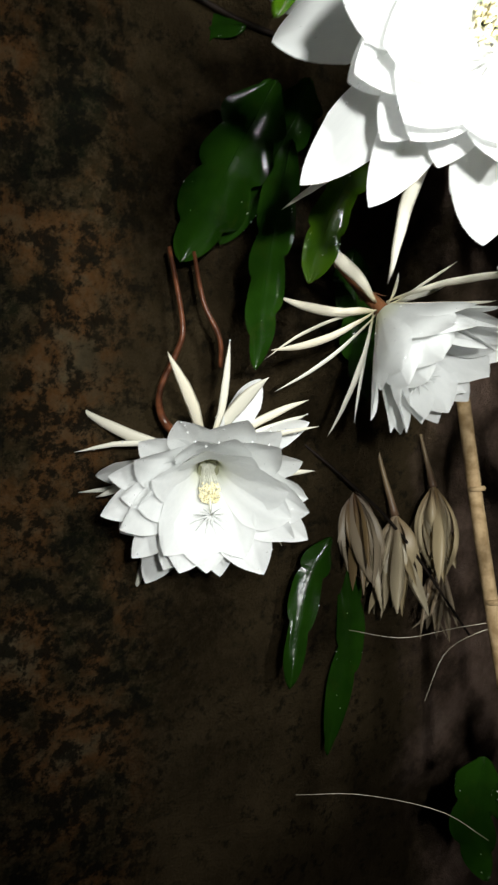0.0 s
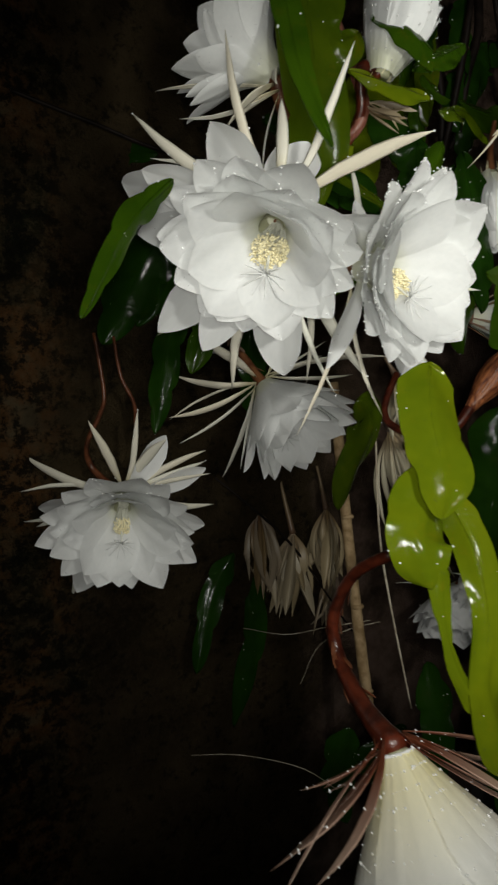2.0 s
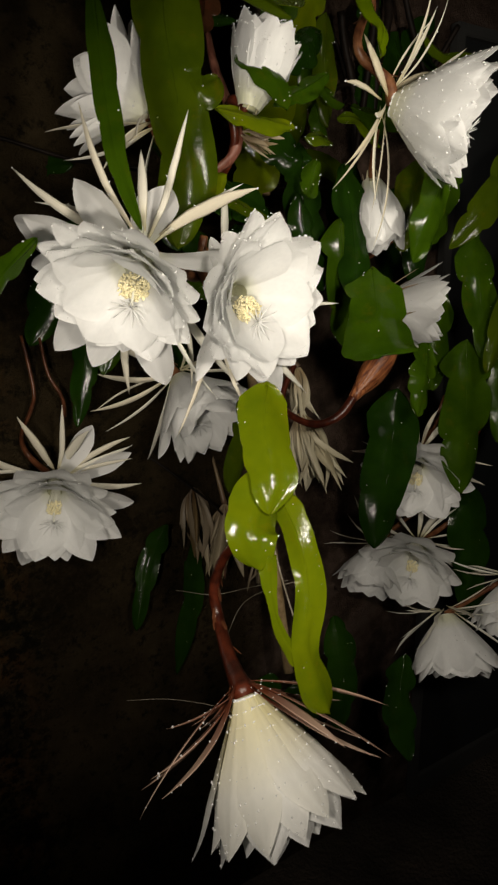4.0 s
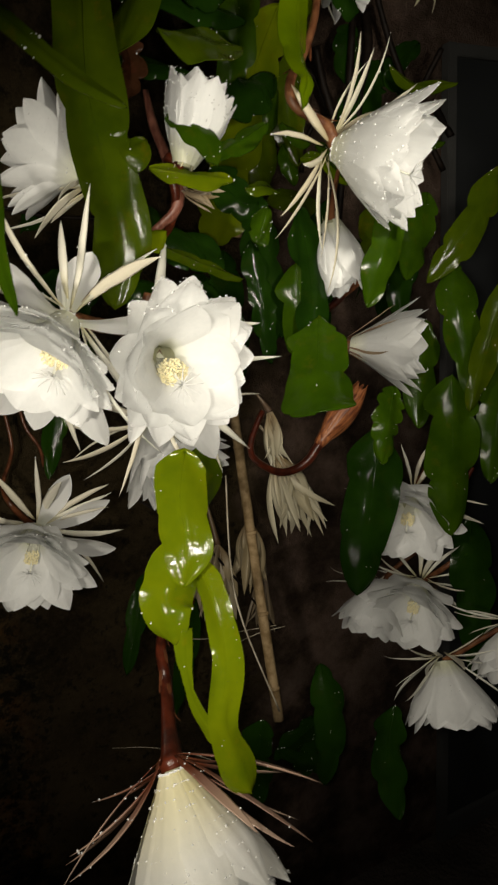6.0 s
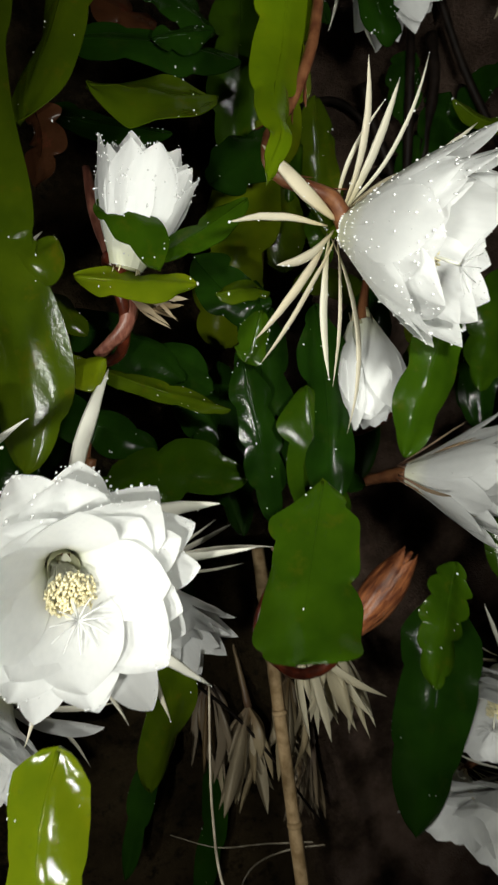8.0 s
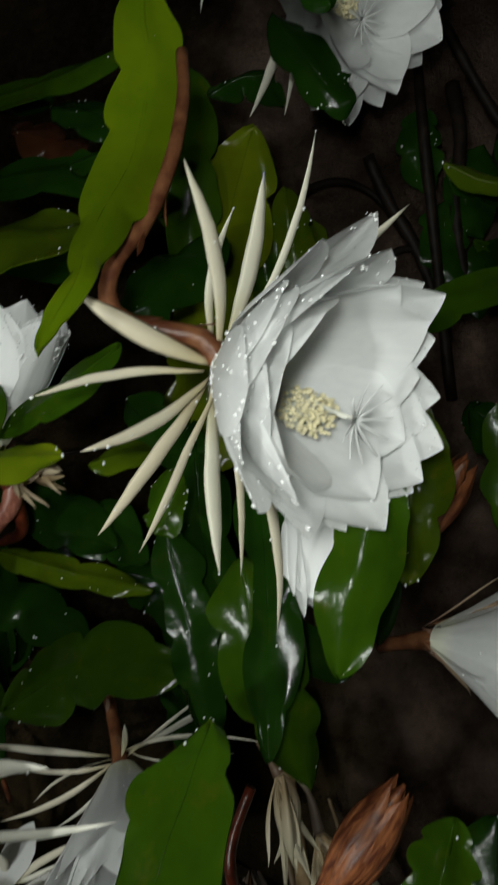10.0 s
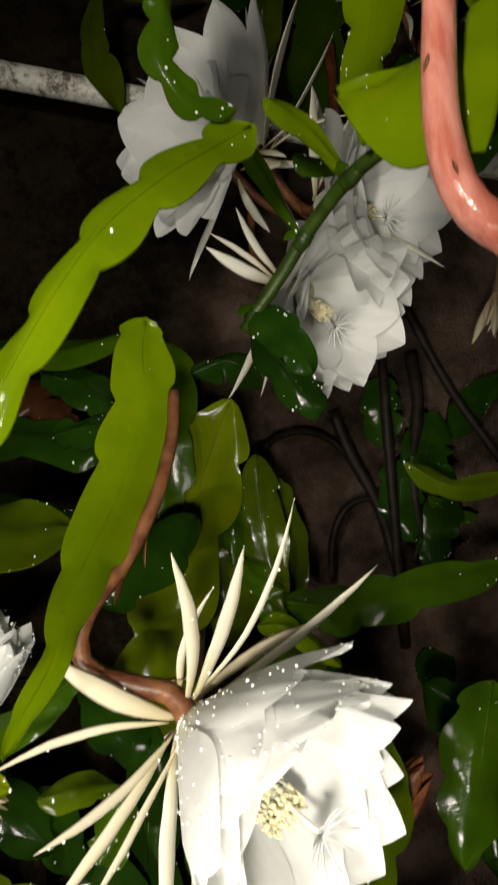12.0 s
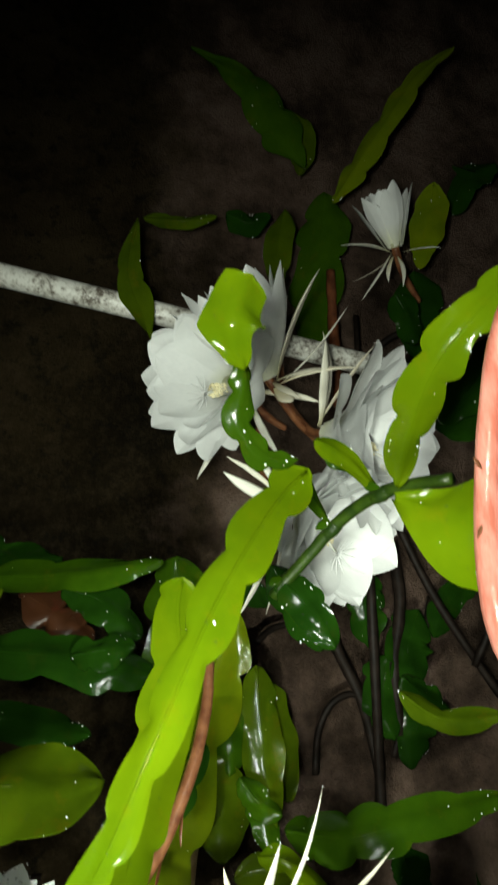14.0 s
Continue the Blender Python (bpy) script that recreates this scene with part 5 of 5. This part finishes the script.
# high up
lf(G, 0.058, [(0.471, 0.913, 2.415), (0.443, 0.885, 2.481), (0.405, 0.862, 2.556), (0.337, 0.836, 2.613)], scallops=4, tip=0.6, shape=(0.5, 1.1, 1, 0.8, 0.3))
lf(M, 0.036, [(0.506, 0.902, 2.339), (0.545, 0.901, 2.386), (0.600, 0.899, 2.450), (0.645, 0.907, 2.508), (0.701, 0.923, 2.551)], scallops=5, tip=0.55, notch=0.3)
lf(G, 0.080, [(0.488, 0.964, 2.407), (0.466, 0.969, 2.291), (0.440, 0.956, 2.156)], scallops=3)
lf(O, 0.040, [(0.439, 0.900, 2.350), (0.422, 0.901, 2.292), (0.414, 0.904, 2.234)], scallops=1)
lf(O, 0.032, [(0.284, 0.750, 2.287), (0.271, 0.746, 2.213), (0.280, 0.757, 2.164), (0.288, 0.767, 2.123)], scallops=2, shape=(0.5, 0.8, 1.3, 0.8, 0.3), twist=50)
lf(O, 0.024, [(0.263, 0.808, 2.328), (0.310, 0.825, 2.321), (0.357, 0.839, 2.322)], scallops=1)
lf(D, 0.040, [(0.353, 0.891, 2.362), (0.382, 0.905, 2.347), (0.414, 0.913, 2.352)], scallops=1)
lf(M, 0.048, [(0.643, 0.958, 2.368), (0.625, 0.960, 2.306), (0.604, 0.961, 2.243)], scallops=1)
lf(D, 0.066, [(0.598, 1.044, 2.287), (0.597, 1.051, 2.224), (0.583, 1.058, 2.147)], scallops=2)
lf(D, 0.05, [(0.746, 1.074, 2.454), (0.700, 1.066, 2.432), (0.667, 1.070, 2.383)], scallops=2)
lf(O, 0.040, [(0.463, 0.922, 2.525), (0.468, 0.936, 2.483), (0.458, 0.938, 2.428)], scallops=1)

# ---------------------------------------------------------------- stems, cane, straws and twigs
stem = rod("green_stem", "round dark green plant stem with leaf joints", "plant stem", [(0.599, 0.551, 1.873), (0.556, 0.578, 1.876), (0.519, 0.603, 1.865), (0.488, 0.617, 1.843), (0.452, 0.624, 1.813)],
    (0.0042, 0.0048, 0.0050, 0.0048, 0.0044), GREEN_STALK, 26, 9, 0.12, 1)
for a, b, k in (((0.556, 0.578, 1.876), (0.537, 0.591, 1.871), 0.3), ((0.519, 0.603, 1.865), (0.503, 0.610, 1.854), 0.7), ((0.470, 0.621, 1.829), (0.452, 0.624, 1.813), 0.4)):
    a, b = Vector(a), Vector(b)
    q = a.lerp(b, k)
    part("stem_joint", tube_mesh([q - (b - a) * 0.3, q, q + (b - a) * 0.3], (0.0047, 0.0056, 0.0047), 9, 10, 1, 0.15, 3), GREEN_STALK, stem)
    m = axis_frame(q + Vector((0, -0.006, 0.004)), q + (b - a) + Vector((0.004, -0.01, 0.012)))
    sheet("bract", shared(sepal_mesh, "stem_bract", 0.012, 0.006, 6, 18, 0, 2), LEAF, stem, "", m)
rod("stake", "weathered grey wooden stake behind the leaves", "stake", [(0.290, 0.797, 1.618), (0.271, 0.789, 1.498)], (0.017, 0.018), CANE, 8, 8, 0.25, 14)
salmon = rod("flower_stalk", "thick salmon-pink flower stalk, wet and curved", "flower stalk", [(0.684, 0.463, 1.992), (0.652, 0.453, 1.957), (0.633, 0.447, 1.923), (0.621, 0.446, 1.883), (0.612, 0.449, 1.839), (0.608, 0.443, 1.800), (0.612, 0.442, 1.772), (0.629, 0.449, 1.752)],
             (0.0056, 0.0060, 0.0066, 0.0074), PINK, 40, 14, 0.06, 2)
for k, q in enumerate(((0.605, 0.443, 1.825), (0.610, 0.436, 1.779), (0.630, 0.441, 1.901), (0.612, 0.440, 1.856))):
    m = axis_frame(q, Vector(q) + Vector((0.02 * (-1) ** k, -0.03, 0.06)), k)
    sheet("scale", shared(sepal_mesh, "scale_red", 0.0065, 0.0026, 8, 14, 0, k % 2), TAN, salmon, "", m)
rod("flower_stalk", "thin pinkish flower stalk hanging by the wall", "flower stalk", [(-0.063, 0.827, 1.305), (-0.052, 0.819, 1.260), (-0.035, 0.812, 1.211)], (0.003, 0.0035, 0.004), RED, 14, 7, 0.1, 3)
cane = rod("cane", "dry tan bamboo cane leaning among the plants", "cane", [(0.255, 0.809, 1.222), (0.281, 0.743, 0.966), (0.309, 0.671, 0.726)], (0.0085, 0.0085, 0.009), CANE, 30, 10, 0.08, 4)
for s in (0.12, 0.40, 0.66, 0.9):
    run = Vector((0.309, 0.671, 0.726)) - Vector((0.255, 0.809, 1.222))
    q = Vector((0.255, 0.809, 1.222)) + run * s
    part("cane_joint", tube_mesh([q - run * 0.006, q, q + run * 0.006], (0.0088, 0.0102, 0.0088), 7, 10), CANE, cane)
rod("straw", "thin pale straw hanging down", "straw", [(0.268, 0.545, 1.188), (0.270, 0.511, 1.084), (0.282, 0.495, 1.007), (0.321, 0.517, 0.858)], (0.0012, 0.0014, 0.0012), STRAW, 20, 5, 0.1, 5)
T1 = "thin pale dry twig in the dark"
rod("twig", T1, "twig", [(0.120, 0.720, 0.858), (0.184, 0.718, 0.849), (0.247, 0.719, 0.861), (0.311, 0.719, 0.872)], (0.0004, 0.0006, 0.0007), STRAW, 14, 5, 0.1, 6)
rod("twig", T1, "twig", [(0.205, 0.687, 0.786), (0.232, 0.705, 0.836), (0.276, 0.717, 0.857), (0.326, 0.719, 0.870)], (0.0004, 0.0006, 0.0007), STRAW, 14, 5, 0.1, 7)
rod("twig", T1, "twig", [(0.049, 0.600, 0.732), (0.118, 0.599, 0.733), (0.199, 0.595, 0.717), (0.249, 0.589, 0.688)], (0.0003, 0.0005, 0.0005), STRAW, 14, 5, 0.1, 8)
rod("twig", "dark brown twig slanting past the dried flowers", "twig", [(0.060, 0.817, 1.078), (0.132, 0.826, 1.016), (0.205, 0.834, 0.943), (0.305, 0.829, 0.799)], (0.0022, 0.0024, 0.0018), TWIG, 16, 6, 0.3, 9)
rod("plant_stem", "dark wet woody stem by the wall", "plant stem", [(0.504, 1.012, 2.219), (0.488, 0.983, 1.927), (0.476, 0.973, 1.762), (0.451, 1.014, 1.516)], (0.004, 0.006, 0.0065), TWIG, 24, 8, 0.2, 10)
rod("plant_stem", "dark wet woody stem by the wall", "plant stem", [(0.516, 1.003, 1.926), (0.550, 1.023, 1.819), (0.597, 1.046, 1.716), (0.654, 1.073, 1.609)], (0.0055, 0.0055, 0.0055), TWIG, 24, 8, 0.2, 11)
rod("plant_stem", "brown upright plant stem with leaf scars", "plant stem", [(0.483, 0.958, 2.271), (0.475, 0.964, 2.169), (0.469, 0.969, 2.070)], (0.007, 0.008, 0.008), UMBER, 18, 8, 0.3, 12)
rod("plant_stem", "dark wet woody stem by the wall", "plant stem", [(0.637, 1.013, 1.797), (0.618, 1.017, 1.764), (0.591, 1.021, 1.718)], (0.005, 0.005, 0.005), TWIG, 12, 7, 0.2, 13)

rod("plant_stem", "dark wet woody stem by the wall", "plant stem", [(0.507, 1.082, 1.868), (0.542, 1.114, 1.798), (0.578, 1.144, 1.731), (0.616, 1.175, 1.665)], (0.0075, 0.0075, 0.0060), TWIG, 24, 8, 0.2, 21)
rod("plant_stem", "dark wet woody stem by the wall", "plant stem", [(0.454, 1.060, 1.813), (0.449, 1.081, 1.736), (0.471, 1.086, 1.667), (0.470, 1.082, 1.604)], (0.006, 0.006, 0.0048), TWIG, 24, 8, 0.2, 22)
rod("plant_stem", "dark wet woody stem by the wall", "plant stem", [(0.419, 1.042, 1.763), (0.388, 1.047, 1.712), (0.363, 1.045, 1.655), (0.350, 1.050, 1.584)], (0.005, 0.005, 0.0040), TWIG, 24, 8, 0.2, 23)
rod("plant_stem", "dark wet woody stem by the wall", "plant stem", [(0.633, 1.084, 2.221), (0.545, 1.065, 2.195), (0.507, 1.062, 2.164), (0.471, 1.055, 2.150)], (0.006, 0.006, 0.0048), TWIG, 24, 8, 0.2, 24)
rod("plant_stem", "dark wet woody stem by the wall", "plant stem", [(0.521, 1.194, 1.991), (0.626, 1.170, 1.796), (0.683, 1.135, 1.679)], (0.009, 0.009, 0.0072), TWIG, 24, 8, 0.2, 25)
rod("plant_stem", "dark wet woody stem by the wall", "plant stem", [(0.742, 1.245, 1.980), (0.660, 1.186, 1.851), (0.601, 1.137, 1.753)], (0.008, 0.008, 0.0064), TWIG, 24, 8, 0.2, 26)
rod("plant_stem", "dark wet woody stem by the wall", "plant stem", [(0.387, 0.965, 1.609), (0.395, 0.964, 1.654), (0.414, 0.969, 1.687), (0.440, 0.984, 1.696), (0.458, 1.000, 1.673), (0.458, 1.006, 1.619)], (0.0045, 0.0045, 0.0034), TWIG, 24, 8, 0.2, 31)
rod("plant_stem", "dark wet woody stem by the wall", "plant stem", [(0.419, 0.960, 1.803), (0.429, 0.972, 1.753), (0.447, 0.988, 1.696), (0.455, 0.999, 1.640), (0.458, 1.006, 1.586)], (0.0070, 0.0070, 0.0053), TWIG, 24, 8, 0.2, 32)
rod("plant_stem", "dark wet woody stem by the wall", "plant stem", [(0.511, 1.025, 1.869), (0.511, 1.013, 1.802), (0.494, 1.004, 1.725), (0.489, 1.012, 1.643)], (0.0080, 0.0080, 0.0060), TWIG, 24, 8, 0.2, 33)
rod("plant_stem", "dark wet woody stem by the wall", "plant stem", [(0.550, 1.060, 1.807), (0.528, 1.035, 1.735), (0.504, 1.021, 1.682), (0.477, 1.017, 1.616)], (0.0060, 0.0060, 0.0045), TWIG, 24, 8, 0.2, 34)
rod("plant_stem", "dark wet woody stem by the wall", "plant stem", [(0.341, 0.915, 1.769), (0.358, 0.936, 1.784), (0.388, 0.959, 1.785), (0.416, 0.982, 1.761), (0.437, 0.994, 1.710)], (0.0045, 0.0045, 0.0034), TWIG, 24, 8, 0.2, 35)
rod("cable", "thin grey cable along the wall", "cable", [(-0.170, 0.665, 1.586), (-0.127, 0.690, 1.575), (-0.080, 0.717, 1.564), (-0.003, 0.762, 1.545), (0.099, 0.820, 1.539)], (0.003, 0.003, 0.003), TWIG, 20, 8, 0.05, 15)
